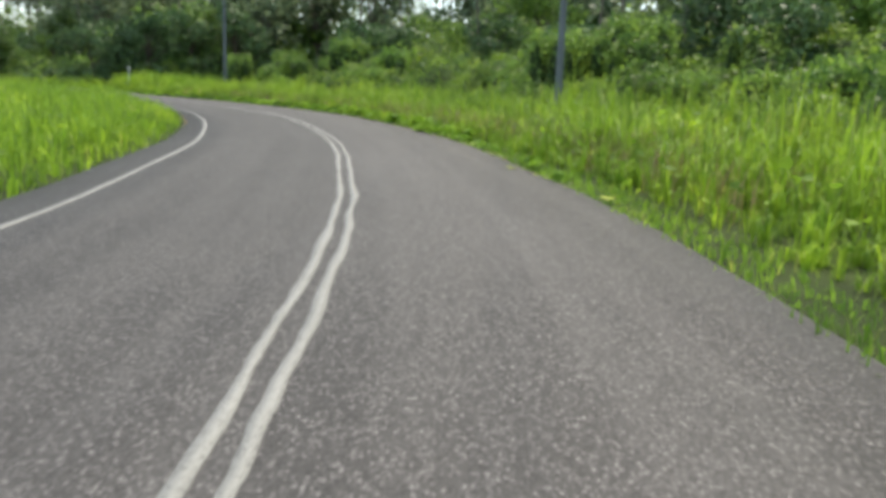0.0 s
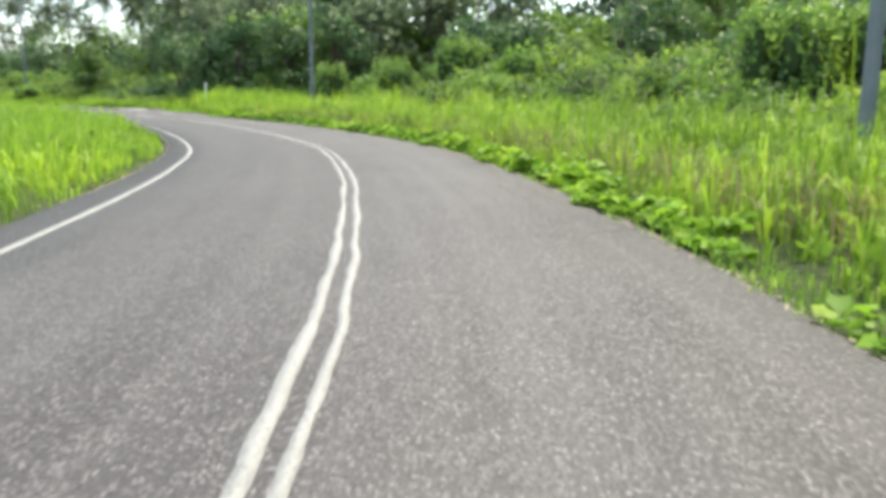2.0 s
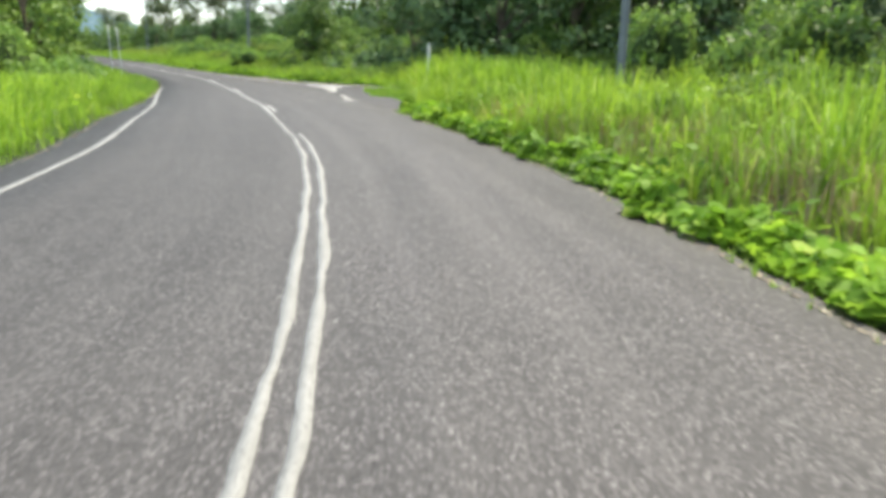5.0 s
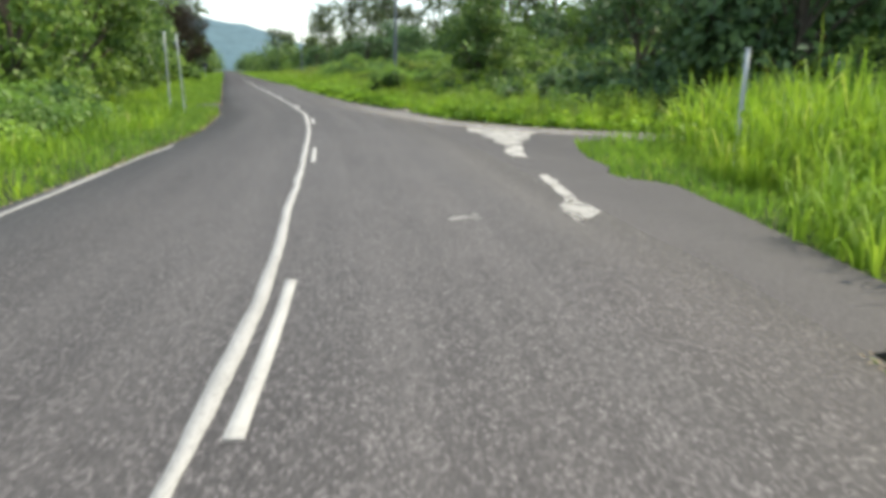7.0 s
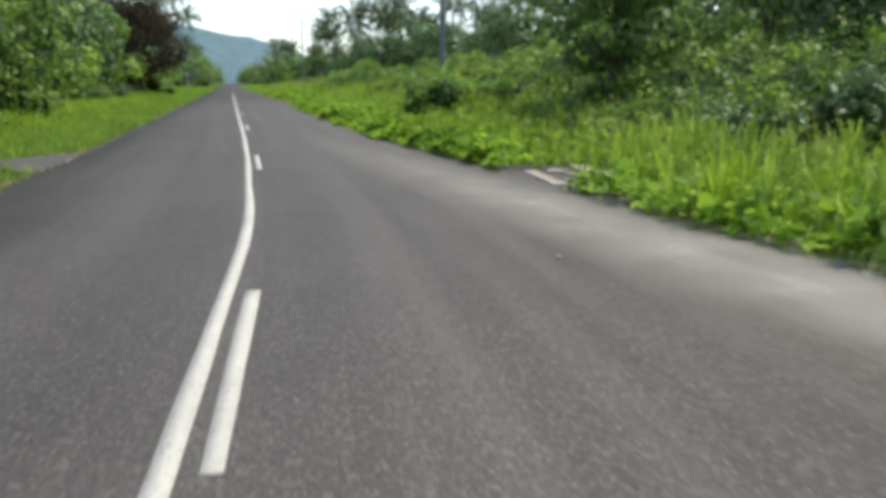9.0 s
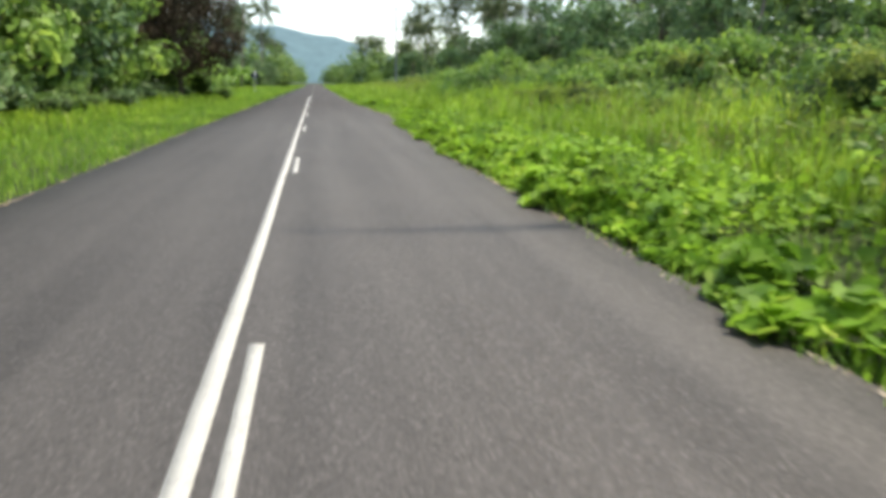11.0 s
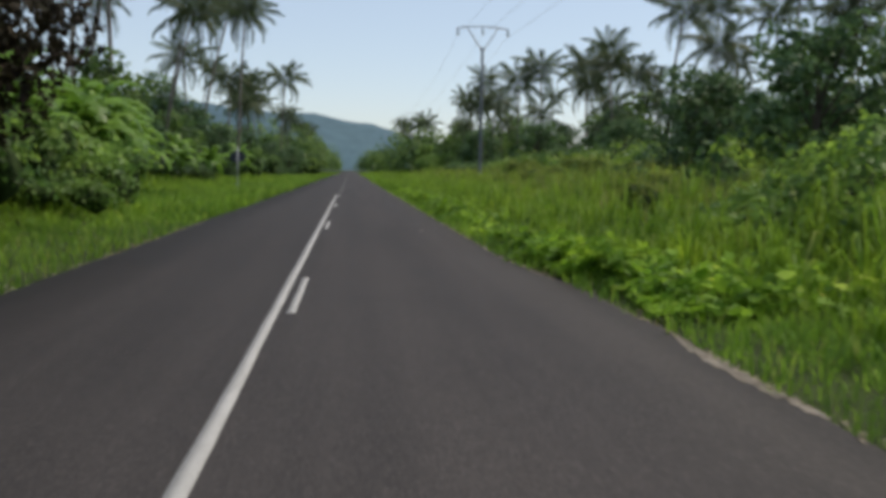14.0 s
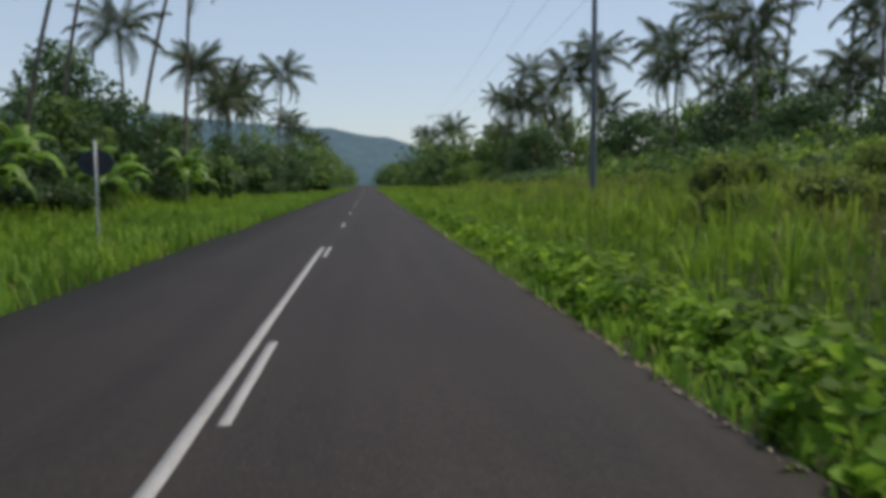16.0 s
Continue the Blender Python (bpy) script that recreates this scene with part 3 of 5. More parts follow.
def band(name, pts, widths, z, mat):
    p = spline(np.array([pts[0], *pts, pts[-1]], float) + np.array([(-0.01, 0.01)] + [(0, 0)] * len(pts) + [(0.01, -0.01)]), 10)
    w = np.interp(np.linspace(0, 1, len(p)), np.linspace(0, 1, len(widths)), widths)
    t = unit(np.gradient(p, axis=0))
    n = np.stack([t[:, 1], -t[:, 0]], 1)
    u = np.linspace(-0.5, 0.5, 5)
    q = p[:, None] + n[:, None] * (w[:, None] * u)[..., None]
    v = np.concatenate([q, np.full(q.shape[:2] + (1,), z)], -1).reshape(-1, 3)
    uv = np.stack([np.broadcast_to(u + 0.5, q.shape[:2]), np.broadcast_to(np.linspace(0, 1, len(p))[:, None], q.shape[:2])], -1).reshape(-1, 2)
    part(name, mesh_of(name, v, [grid_faces(len(p), 5)], mat, uv), road)


band("dust_film", [(22, 13.6), (14, 18.6), (8.6, 22.2), (6.0, 25.0), (4.4, 29.5), (3.4, 36), (2.9, 44), (2.6, 56)], [2.6, 2.6, 2.6, 2.8, 3.0, 2.8, 2.6, 2.2], 0.010, M_DUST)
band("dust_film", [(9, 20.5), (6.0, 23.4), (4.4, 27), (3.5, 34), (2.7, 41), (2.0, 48), (1.5, 60)], [1.6, 2.4, 2.6, 2.4, 2.0, 1.8, 1.6], 0.014, M_DUST)

def crack(pts, width, seed):
    r = np.random.default_rng(seed)
    p = spline(np.array([pts[0], *pts, pts[-1]], float) + np.array([(-0.02, 0.02)] + [(0, 0)] * len(pts) + [(0.02, -0.02)]), 12)
    p = p + r.normal(size=p.shape) * 0.012
    t = unit(np.gradient(p, axis=0))
    n = np.stack([t[:, 1], -t[:, 0]], 1) * (width * r.uniform(0.3, 1.0, len(p)))[:, None]
    q = np.stack([p - n, p + n], 1)
    v = np.concatenate([q, np.full(q.shape[:2] + (1,), 0.003)], -1).reshape(-1, 3)
    part("crack", mesh_of("crack", v, [grid_faces(len(p), 2)], M_TAR), road)


crack([(-20.49, -39.43), (-19.80, -39.65), (-19.10, -40.01), (-18.31, -40.23)], 0.016, 1)
crack([(-19.07, -38.31), (-19.38, -38.91), (-19.84, -39.40)], 0.012, 2)
crack([(-19.19, -39.11), (-18.69, -39.22), (-17.98, -39.03)], 0.010, 3)

for s0, s1, w, sd in [(97.2, 98.6, 0.1, 30), (99.9, 102.8, 0.17, 31), (107.0, 108.6, 0.07, 32), (118.0, 120.0, 0.08, 33), (120.9, 123.0, 0.09, 35), (91.0, 92.6, 0.16, 34)]:
    ss = np.linspace(s0, s1, 9)
    a, c = along(ss, right_edge(ss) - 0.04), along(ss, right_edge(ss) - 0.04 - w * np.sin(np.linspace(0.15, 3.0, 9)))
    part("sandy_edge", ragged("sandy_edge", [tuple(q) for q in a] + [tuple(q) for q in c[::-1]], 0.005, M_SAND, sd, 0.035, 4), road)

# concrete culvert slabs beside the junction
def uneven(pts, seed, amp=0.03, sub=4):
    r = np.random.default_rng(seed)
    p = np.array(pts, float)
    out = []
    for a, c in zip(p, np.roll(p, -1, 0)):
        t = np.linspace(0, 1, sub, endpoint=False)[:, None]
        out.append(a * (1 - t) + c * t + r.normal(size=(sub, 2)) * amp)
    return [tuple(q) for q in np.concatenate(out)]


culvert = thing("culvert_cover", "broken pale concrete culvert slabs among the creepers", "culvert", at=(5.3, 37.0, 0))
for k, (pts, top) in enumerate([([(-0.5, 0.98), (-0.26, 0.86), (-0.38, -1.0), (-0.74, -1.25)], 0.012), ([(0.66, 1.45), (0.95, 1.25), (0.66, -0.6), (0.25, -0.6)], 0.05),
                                ([(-0.05, 0.98), (0.24, 0.82), (0.16, 0.48), (-0.14, 0.58)], 0.03), ([(0.08, 0.28), (0.3, 0.15), (0.3, -0.42), (0.08, -0.36)], 0.022),
                                ([(-0.28, -0.5), (-0.02, -0.62), (-0.06, -0.95), (-0.3, -0.85)], 0.018)]):
    part("slab", polygon("slab", uneven(pts, 50 + k), top, M_CONC, 0.11), culvert)
thing("culvert_apron", "dark broken asphalt running out to the culvert slabs", "pavement", kind="structure",
      data=polygon("culvert_apron", uneven([(3.5, 31.5), (4.7, 33.0), (5.2, 34.6), (6.1, 35.8), (6.3, 38.6), (5.0, 39.4), (4.3, 41.0), (3.5, 42)], 60, 0.05), -0.014, M_ROAD))

# ---------------- where plants may stand ----------------
def inside(poly, x, y):
    p = np.array(poly, float)
    hit = np.zeros(np.shape(x), bool)
    for (x0, y0), (x1, y1) in zip(p, np.roll(p, -1, 0)):
        c = (y0 > y) != (y1 > y)
        with np.errstate(divide="ignore", invalid="ignore"):
            hit ^= c & (x < (x1 - x0) * (y - y0) / (y1 - y0) + x0)
    return hit


SIDE_POLY = SIDE_NEAR + SIDE_FAR
GRAVEL = [(3.0, 91.4), (5.0, 91.2), (6.8, 92.2), (7.0, 94), (6.0, 95.2), (5.0, 96.2), (4.4, 98.0), (3.0, 99)]
DIRT = [(-3.0, 38.4), (-3.0, 43.6), (-4.4, 42.2), (-5.0, 41.7), (-4.9, 41.1), (-4.3, 40.4)]
SLABS = [(4.3, 35.2), (6.6, 35.8), (6.6, 38.7), (4.5, 38.3)]


def free(p):
    x, y = p[:, 0], p[:, 1]
    return ~(inside(SIDE_POLY, x, y) | inside(GRAVEL, x, y) | inside(DIRT, x, y) | inside(SLABS, x, y))


def ground_at(p):
    i = np.clip(np.searchsorted(gx, p[:, 0]) - 1, 0, len(gx) - 2)
    j = np.clip(np.searchsorted(gy, p[:, 1]) - 1, 0, len(gy) - 2)
    fx = (p[:, 0] - gx[i]) / (gx[i + 1] - gx[i])
    fy = (p[:, 1] - gy[j]) / (gy[j + 1] - gy[j])
    return (GZ[i, j] * (1 - fx) + GZ[i + 1, j] * fx) * (1 - fy) + (GZ[i, j + 1] * (1 - fx) + GZ[i + 1, j + 1] * fx) * fy


def scatter(n, s0, s1, d0, d1, r, right=True, clump=0.0, seed=1.0):
    """Points beside the road: d0..d1 beyond its edge."""
    s = r.uniform(s0, s1, n)
    f = r.uniform(0, 1, n)
    d = d0 + (d1 - d0) * f
    p = along(s, right_edge(s) + d if right else left_edge(s) - d)
    c = fbm(np.stack([p[:, 0] * 0.9, p[:, 1] * 0.9, 0 * s], -1), seed)
    ok = free(p) & (c > -1 + clump * r.uniform(0, 2, n))
    p, c, d = p[ok], c[ok], d[ok]
    return np.concatenate([p, ground_at(p)[:, None] - 0.02], 1), c, d


def off_sward(p):
    """Not on the low grass round the field entrance."""
    return ~((p[:, 1] > 90) & (p[:, 1] < 104.5) & (p[:, 0] > 0) & (p[:, 0] < np.interp(p[:, 1], [90, 97, 104.5], [7.2, 6.9, 5.2])))


def stuff(name, label, category, sets, mat):
    v, f = joined(sets)
    thing(name, label, category, kind="stuff", data=mesh_of(name, v, f, mat))

# ---------------- grass and creepers ----------------
r = np.random.default_rng(21)
sets = []
GRASS_BEND = [(9800, -67, 9, 0.6, 9.5, 0.5, 1.0, 0.2)]
GRASS_STRAIGHT = [(3500, 22, 64, 0.8, 8.0, 0.35, 0.8, 0.4), (6000, 40, 130, 1.2, 6.0, 0.35, 0.8, 0.45), (6000, 60, 210, 1.2, 7.5, 0.45, 1.0, 0.6),
                  (6000, 99, 208, 0.5, 4.5, 0.3, 0.8, 0.8), (9000, 210, 420, 0.5, 9, 0.5, 1.2, 0.2)]
for n, s0, s1, d0, d1, h0, h1, cl in GRASS_BEND + GRASS_STRAIGHT:
    p, c, d = scatter(n, s0, s1, d0, d1, r, True, cl)
    p, c, d = [a[off_sward(p)] for a in (p, c, d)]
    tuft = fbm(np.stack([p[:, 0] * 0.35, p[:, 1] * 0.35, 0 * d], -1), 4.0)
    h = r.uniform(h0, h1, len(p)) * (0.82 + 0.28 * c + 0.42 * tuft) * np.clip(0.4 + (d - d0) * 0.4, 0.4, 1)
    w = r.uniform(0.013, 0.027, len(p)) * (1.0 + 0.5 * (p[:, 1] > 150) + 1.2 * (p[:, 1] > 210))
    sets.append(blades(p, h, w, r, 1.0))
# clumps of cane grass: (count, from, to, near, far, low, high, patchiness, blades)
for n, s0, s1, d0, d1, h0, h1, cl, per in [(3500, -67, 9, 0.9, 5.5, 0.85, 1.9, 0.35, 11), (1750, -67, 9, 5.0, 9.5, 1.4, 2.4, 0.3, 10), (330, 6, 14, 3.0, 7.5, 1.3, 2.4, 0.0, 14), (700, 24, 64, 1.5, 6, 0.5, 1.1, 0.7, 11), (1500, 26, 74, 3.5, 14, 0.8, 1.7, 0.75, 12), (420, 90, 113, 3.0, 9, 1.0, 1.9, 0.5, 12),
                                           (1300, 60, 112, 1.6, 8.5, 0.7, 1.6, 0.6, 12), (700, 97, 125, 1.6, 9, 0.7, 1.6, 0.6, 11), (2300, 118, 212, 1.7, 9, 0.8, 1.6, 0.5, 11)]:
    p, c, d = scatter(n, s0, s1, d0, d1, r, True, cl, 7.0)
    p, c, d = [a[off_sward(p)] for a in (p, c, d)]
    wave = fbm(np.stack([p[:, 0] * 0.28, p[:, 1] * 0.28, 0 * d], -1), 4.5)
    h = r.uniform(h0, h1, len(p)) * (0.78 + 0.25 * c + 0.4 * wave) * np.clip(0.35 + (d - d0) * 0.5, 0.35, 1)
    sets.append(tussocks(p, np.maximum(h, 0.25), r, per, 0.021))
far = np.array(SIDE_FAR[1:9], float)
k, t = r.integers(0, 7, 900), r.uniform(0, 1, 900)[:, None]
q = far[k] * (1 - t) + far[k + 1] * t + np.array([[0.72, 0.69]]) * r.uniform(0.4, 4.2, (900, 1))
q = q[free(q) & (fbm(np.stack([q[:, 0] * 0.8, q[:, 1] * 0.8, 0 * q[:, 0]], -1), 23.0) > r.uniform(-0.7, 0.9, len(q)))]
sets.append(tussocks(np.concatenate([q, ground_at(q)[:, None] - 0.02], 1), r.uniform(0.5, 1.35, len(q)), r, 12, 0.02))
stuff("tall_grass", "bright green tall cane grass growing beside the road", "grass", sets, M_GRASS)
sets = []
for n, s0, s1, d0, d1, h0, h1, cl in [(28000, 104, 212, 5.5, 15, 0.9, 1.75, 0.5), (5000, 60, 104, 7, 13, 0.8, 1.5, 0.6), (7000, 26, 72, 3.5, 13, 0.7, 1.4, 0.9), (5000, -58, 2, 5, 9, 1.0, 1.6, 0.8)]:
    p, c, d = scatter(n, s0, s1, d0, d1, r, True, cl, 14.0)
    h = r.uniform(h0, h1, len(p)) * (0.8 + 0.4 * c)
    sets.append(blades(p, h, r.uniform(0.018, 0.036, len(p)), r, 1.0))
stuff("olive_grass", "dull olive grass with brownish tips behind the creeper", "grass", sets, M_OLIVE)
sets = []
for n, s0, s1, d0, d1, h0, h1, cl in [(26000, -60, 12, 0.1, 9, 0.7, 1.25, 0.15), (9000, -60, 20, 9, 22, 0.8, 1.4, 0.2), (8000, 8, 34, 1.5, 9, 0.4, 0.8, 0.2), (9000, 40, 118, 3.4, 9, 0.45, 0.85, 0.3), (13000, 118, 215, 4.0, 13, 0.5, 1.0, 0.2)]:
    p, c, d = scatter(n, s0, s1, d0, d1, r, False, cl, 2.0)
    tuft = fbm(np.stack([p[:, 0] * 0.35, p[:, 1] * 0.35, 0 * d], -1), 6.0)
    h = r.uniform(h0, h1, len(p)) * (0.85 + 0.25 * c + 0.25 * tuft + 0.25 * fbm(np.stack([p[:, 0] * 2.3, p[:, 1] * 2.3, 0 * d], -1), 13.0)) * np.clip(0.3 + d * 0.5, 0.3, 1)
    sets.append(blades(p, h, r.uniform(0.013, 0.027, len(p)) * (1 + 0.6 * (r.uniform(0, 1, len(p)) > 0.65)), r, 0.8))
for n, s0, s1, d0, d1, h0, h1, cl, per in [(1500, -60, 14, 0.4, 8, 0.7, 1.3, 0.3, 10), (900, 22, 118, 2.4, 8, 0.4, 0.9, 0.4, 10), (1500, 104, 215, 1.8, 8, 0.4, 0.95, 0.4, 9)]:
    p, c, d = scatter(n, s0, s1, d0, d1, r, False, cl, 17.0)
    h = r.uniform(h0, h1, len(p)) * (0.8 + 0.3 * c) * np.clip(0.35 + (d - d0) * 0.4, 0.35, 1)
    sets.append(tussocks(p, np.maximum(h, 0.2), r, per, 0.02))
stuff("tall_grass", "bright green grass filling the inside of the bend", "grass", sets, M_GRASS)
sets = []
for n, s0, s1, d0, d1, h0, h1, left in [(36000, 8, 130, 0.02, 4.2, 0.12, 0.38, True), (22000, 122, 230, -0.05, 5.5, 0.4, 0.75, True), (9000, 230, 420, -0.1, 6, 0.3, 0.6, True),
                                        (15000, -70, 60, -0.15, 0.8, 0.08, 0.25, False), (26000, 60, 220, -0.1, 1.6, 0.1, 0.4, False), (6000, 4, 30, 0.0, 2.5, 0.1, 0.3, False), (12000, 88, 107, 0.9, 4.2, 0.1, 0.34, False)]:
    p, c, d = scatter(n, s0, s1, d0, d1, r, not left, 0.1, 3.0)
    h = r.uniform(h0, h1, len(p)) * (0.9 + 0.3 * c)
    sets.append(blades(p, h, r.uniform(0.014, 0.028, len(p)) * (1 + (p[:, 1] > 120) + (p[:, 1] > 220)), r, 0.7))
# cane grass at the corner, and tufts on the gravel
q = r.uniform([5.6, 7.0], [12.0, 18.5], (2900, 2))
q = q[free(q) & (q[:, 0] > np.interp(q[:, 1], [7, 12, 15, 18.5], [5.0, 5.2, 6.2, 7.6]))]
q = np.concatenate([q, np.full((len(q), 1), -0.1)], 1)
canes = blades(q, r.uniform(0.9, 2.4, len(q)) * np.clip(0.45 + (q[:, 0] - 5) * 0.3, 0.45, 1), r.uniform(0.03, 0.06, len(q)), r, 0.6)
q = r.uniform([4.25, 91], [7.6, 99.5], (20000, 2))
BARE = [(4.1, 91.6), (4.7, 92.2), (5.2, 93.4), (6.1, 94.6), (5.8, 96.5), (5.0, 96.2), (4.5, 95.3), (4.0, 95.2)]
q = q[inside(GRAVEL, q[:, 0], q[:, 1]) & (~inside(BARE, q[:, 0], q[:, 1]) | (r.uniform(0, 1, len(q)) < 0.06)) & (fbm(np.stack([q[:, 0] * 1.1, q[:, 1] * 1.1, 0 * q[:, 0]], -1), 3.0) > r.uniform(-1.6, -0.1, len(q)))]
q = np.concatenate([q, np.full((len(q), 1), -0.03)], 1)
sets.append(blades(q, r.uniform(0.05, 0.2, len(q)), r.uniform(0.012, 0.025, len(q)), r, 0.8))
# the grass tip at the junction
q = r.uniform([3.2, 9.0], [9.5, 20.0], (7500, 2))
q = q[free(q)]
q = q[q[:, 0] > np.interp(q[:, 1], [9, 12, 15, 18, 20], [2.5, 3.1, 3.75, 4.6, 5.5])]
q = np.concatenate([q, np.full((len(q), 1), -0.08)], 1)
sets.append(blades(q, r.uniform(0.08, 0.3, len(q)) * (1 + 2.5 * np.clip((q[:, 0] - 5.5) / 3, 0, 1)), r.uniform(0.015, 0.03, len(q)), r, 0.6))
stuff("cane_grass", "tall bright cane grass standing at the junction corner", "grass", [canes], M_GRASS)
stuff("short_grass", "short yellow-green verge grass along the asphalt", "grass", sets, M_TURF)
sets = []
for n, s0, s1, w0, hh in [(9500, -43.5, 7, 0.95, 0.27), (420, -54, -43, 0.4, 0.08), (15000, 38, 90, 1.8, 0.32), (6500, 104.5, 205, 1.0, 0.45), (1900, 103.4, 113, 2.6, 0.36), (2400, 24, 40, 1.6, 0.4), (4000, 205, 330, 2.0, 0.5)]:
    s = r.uniform(s0, s1, n)
    reach = (0.55 + 0.45 * np.sin(s * 0.8) * np.sin(s * 0.31 + 1) + 0.25 * np.sin(s * 2.7)) * w0
    f = r.uniform(0, 1, n)
    tongue = np.sin(s * 2.3 + 0.4) + np.sin(s * 0.93 + 1.0) + 0.7 * np.sin(s * 5.3)
    d = right_edge(s) + 0.10 - 0.16 * np.clip(tongue, -0.8, 2.2) + f * np.maximum(reach, 0.3)
    d = d + 0.14 * np.clip((s - 80) / 4, 0, 1) * (s < 92) + 0.22 * (s > 104)      # held back from the widened edge
    p = along(s, d)
    if s0 == 24:
        k = r.integers(0, 7, n)
        far = np.array(SIDE_FAR[2:10])
        t = r.uniform(0, 1, n)[:, None]
        p = far[k] * (1 - t) + far[k + 1] * t + np.abs(r.normal(size=(n, 1))) * np.array([[0.75, 0.65]]) * 0.9 + 0.1
    gap = (fbm(np.stack([s * 0.23, s * 0.11, 0 * s], -1), 8.0) > (-0.6 if 100 < s0 < 105 else -0.9)) & ((s > -43.5) | (np.sin(s * 1.7) > 0.2)) & ((s < 111.5) | (s > 121) | (f * 7 % 1 > 0.7))
    ok = gap & ~inside(GRAVEL, p[:, 0], p[:, 1]) & ~inside(SLABS, p[:, 0], p[:, 1]) & (inside(SIDE_POLY, p[:, 0], p[:, 1]) == False) | (gap & (s > 46) & ~inside(GRAVEL, p[:, 0], p[:, 1]))
    p, f, reach = p[ok], f[ok], reach[ok]
    heap = np.clip(fbm(np.stack([p[:, 0] * 1.5, p[:, 1] * 1.5, 0 * f], -1), 5.0), -1, 1)
    z = 0.04 + hh * np.clip(f * 2.6, 0.16, 1) * r.uniform(0.35, 1, len(p)) * (0.75 + 0.75 * heap)
    z = np.maximum(z, 0.035)
    nrm = unit(r.normal(size=(len(p), 3)) * 0.5 + [-0.15, 0, 1.0])
    sets.append(heart_leaves(np.concatenate([p, z[:, None]], 1), nrm, r.uniform(0.08, 0.23, len(p)), r))
stuff("creeper", "bright green broad-leaved creeper spilling over the asphalt edge", "creeper", sets, M_CREEP)

sets = []
for n, s0, s1, d0, d1, h1, right in [(5000, -60, 8, 0.9, 8, 0.9, True), (6000, 40, 104, 1.5, 9, 0.8, True), (5000, 100, 205, 1.6, 12, 0.8, True), (6000, 24, 64, 1.0, 9, 0.7, True), (5000, -70, 12, 0.6, 9, 0.8, False), (5000, 30, 200, 3.5, 9, 0.6, False), (1500, 7, 19, 4.0, 8, 1.2, True)]:
    p, c, d = scatter(n, s0, s1, d0, d1, r, right, 1.0, 12.0)
    p[:, 2] += r.uniform(0.15, 1, len(p)) * h1 * np.clip(0.75 + 0.5 * c, 0.3, 1.2)
    nrm = unit(r.normal(size=(len(p), 3)) * 0.6 + [0, 0, 1.0])
    sets.append(heart_leaves(p, nrm, r.uniform(0.08, 0.2, len(p)), r))
stuff("weeds", "broad-leaved green weeds mixed into the verge grass", "weeds", sets, M_CREEP)
seeds = []
p, c, d = scatter(3200, 15, 47, 0.0, 0.32, r, False, 0.5, 9.0)
seeds.append(blades(p, r.uniform(0.05, 0.14, len(p)), r.uniform(0.012, 0.024, len(p)), r, 0.9))
for n, s0, s1, d0, d1 in [(16000, -58, 0, 1.2, 5.0), (2600, 60, 130, 4, 9), (9000, 106, 200, 5.5, 13)]:
    p, c, d = scatter(n, s0, s1, d0, d1, r, True, 1.7, 9.0)
    seeds.append(blades(p, r.uniform(0.6, 1.15, len(p)), r.uniform(0.012, 0.022, len(p)), r, 0.6))
p, c, d = scatter(240, -56, -6, 1.4, 4.5, r, True, 1.2, 9.0)
seeds.append(tussocks(p, r.uniform(0.5, 1.1, len(p)), r, 14, 0.016, 0.16))
p, c, d = scatter(260, 60, 205, 4, 9, r, True, 1.2, 9.0)
seeds.append(tussocks(p, r.uniform(0.6, 1.2, len(p)), r, 12, 0.018, 0.16))
stuff("dry_grass", "patches of dry brownish seeding grass in the verge", "grass", seeds, M_SEED)

# sandy grit and dry litter lying along the edge of the asphalt
grit = []
for n, s0, s1, right in [(5500, -55, 60, True), (5500, 60, 205, True), (4000, -40, 120, False)]:
    s = r.uniform(s0, s1, n)
    d = np.abs(r.normal(size=n)) * 0.19 * (0.5 + 0.6 * np.clip(np.sin(s * 0.9) + np.sin(s * 0.37), -0.5, 1.5)) - 0.10
    p = along(s, right_edge(s) + d if right else left_edge(s) - d)
    ok = ~inside(SIDE_POLY, p[:, 0], p[:, 1]) | (s > 50)
    p, d, n = p[ok], d[ok], int(ok.sum())
    p3 = np.concatenate([p, np.where(d < -0.02, 0.008, -0.01)[:, None] + r.uniform(0, 0.012, (n, 1))], 1)
    grit.append(leaves(p3, unit(r.normal(size=(n, 3)) * 0.25 + [0, 0, 1.0]), r.uniform(0.015, 0.06, n), r, 0.0, 0.6))
s = r.uniform(92.0, 97.0, 2600)
q = np.stack([r.uniform(3.9, 6.5, 2600), s], 1)
q = q[inside(BARE, q[:, 0], q[:, 1])]
grit.append(leaves(np.concatenate([q, r.uniform(-0.018, 0.005, (len(q), 1))], 1), unit(r.normal(size=(len(q), 3)) * 0.3 + [0, 0, 1.0]), r.uniform(0.015, 0.06, len(q)), r, 0.0, 0.7))
stuff("road_litter", "pale sandy grit and dry leaf litter along the asphalt edge", "litter", grit, M_LITTER)

# ---------------- shrubs ----------------


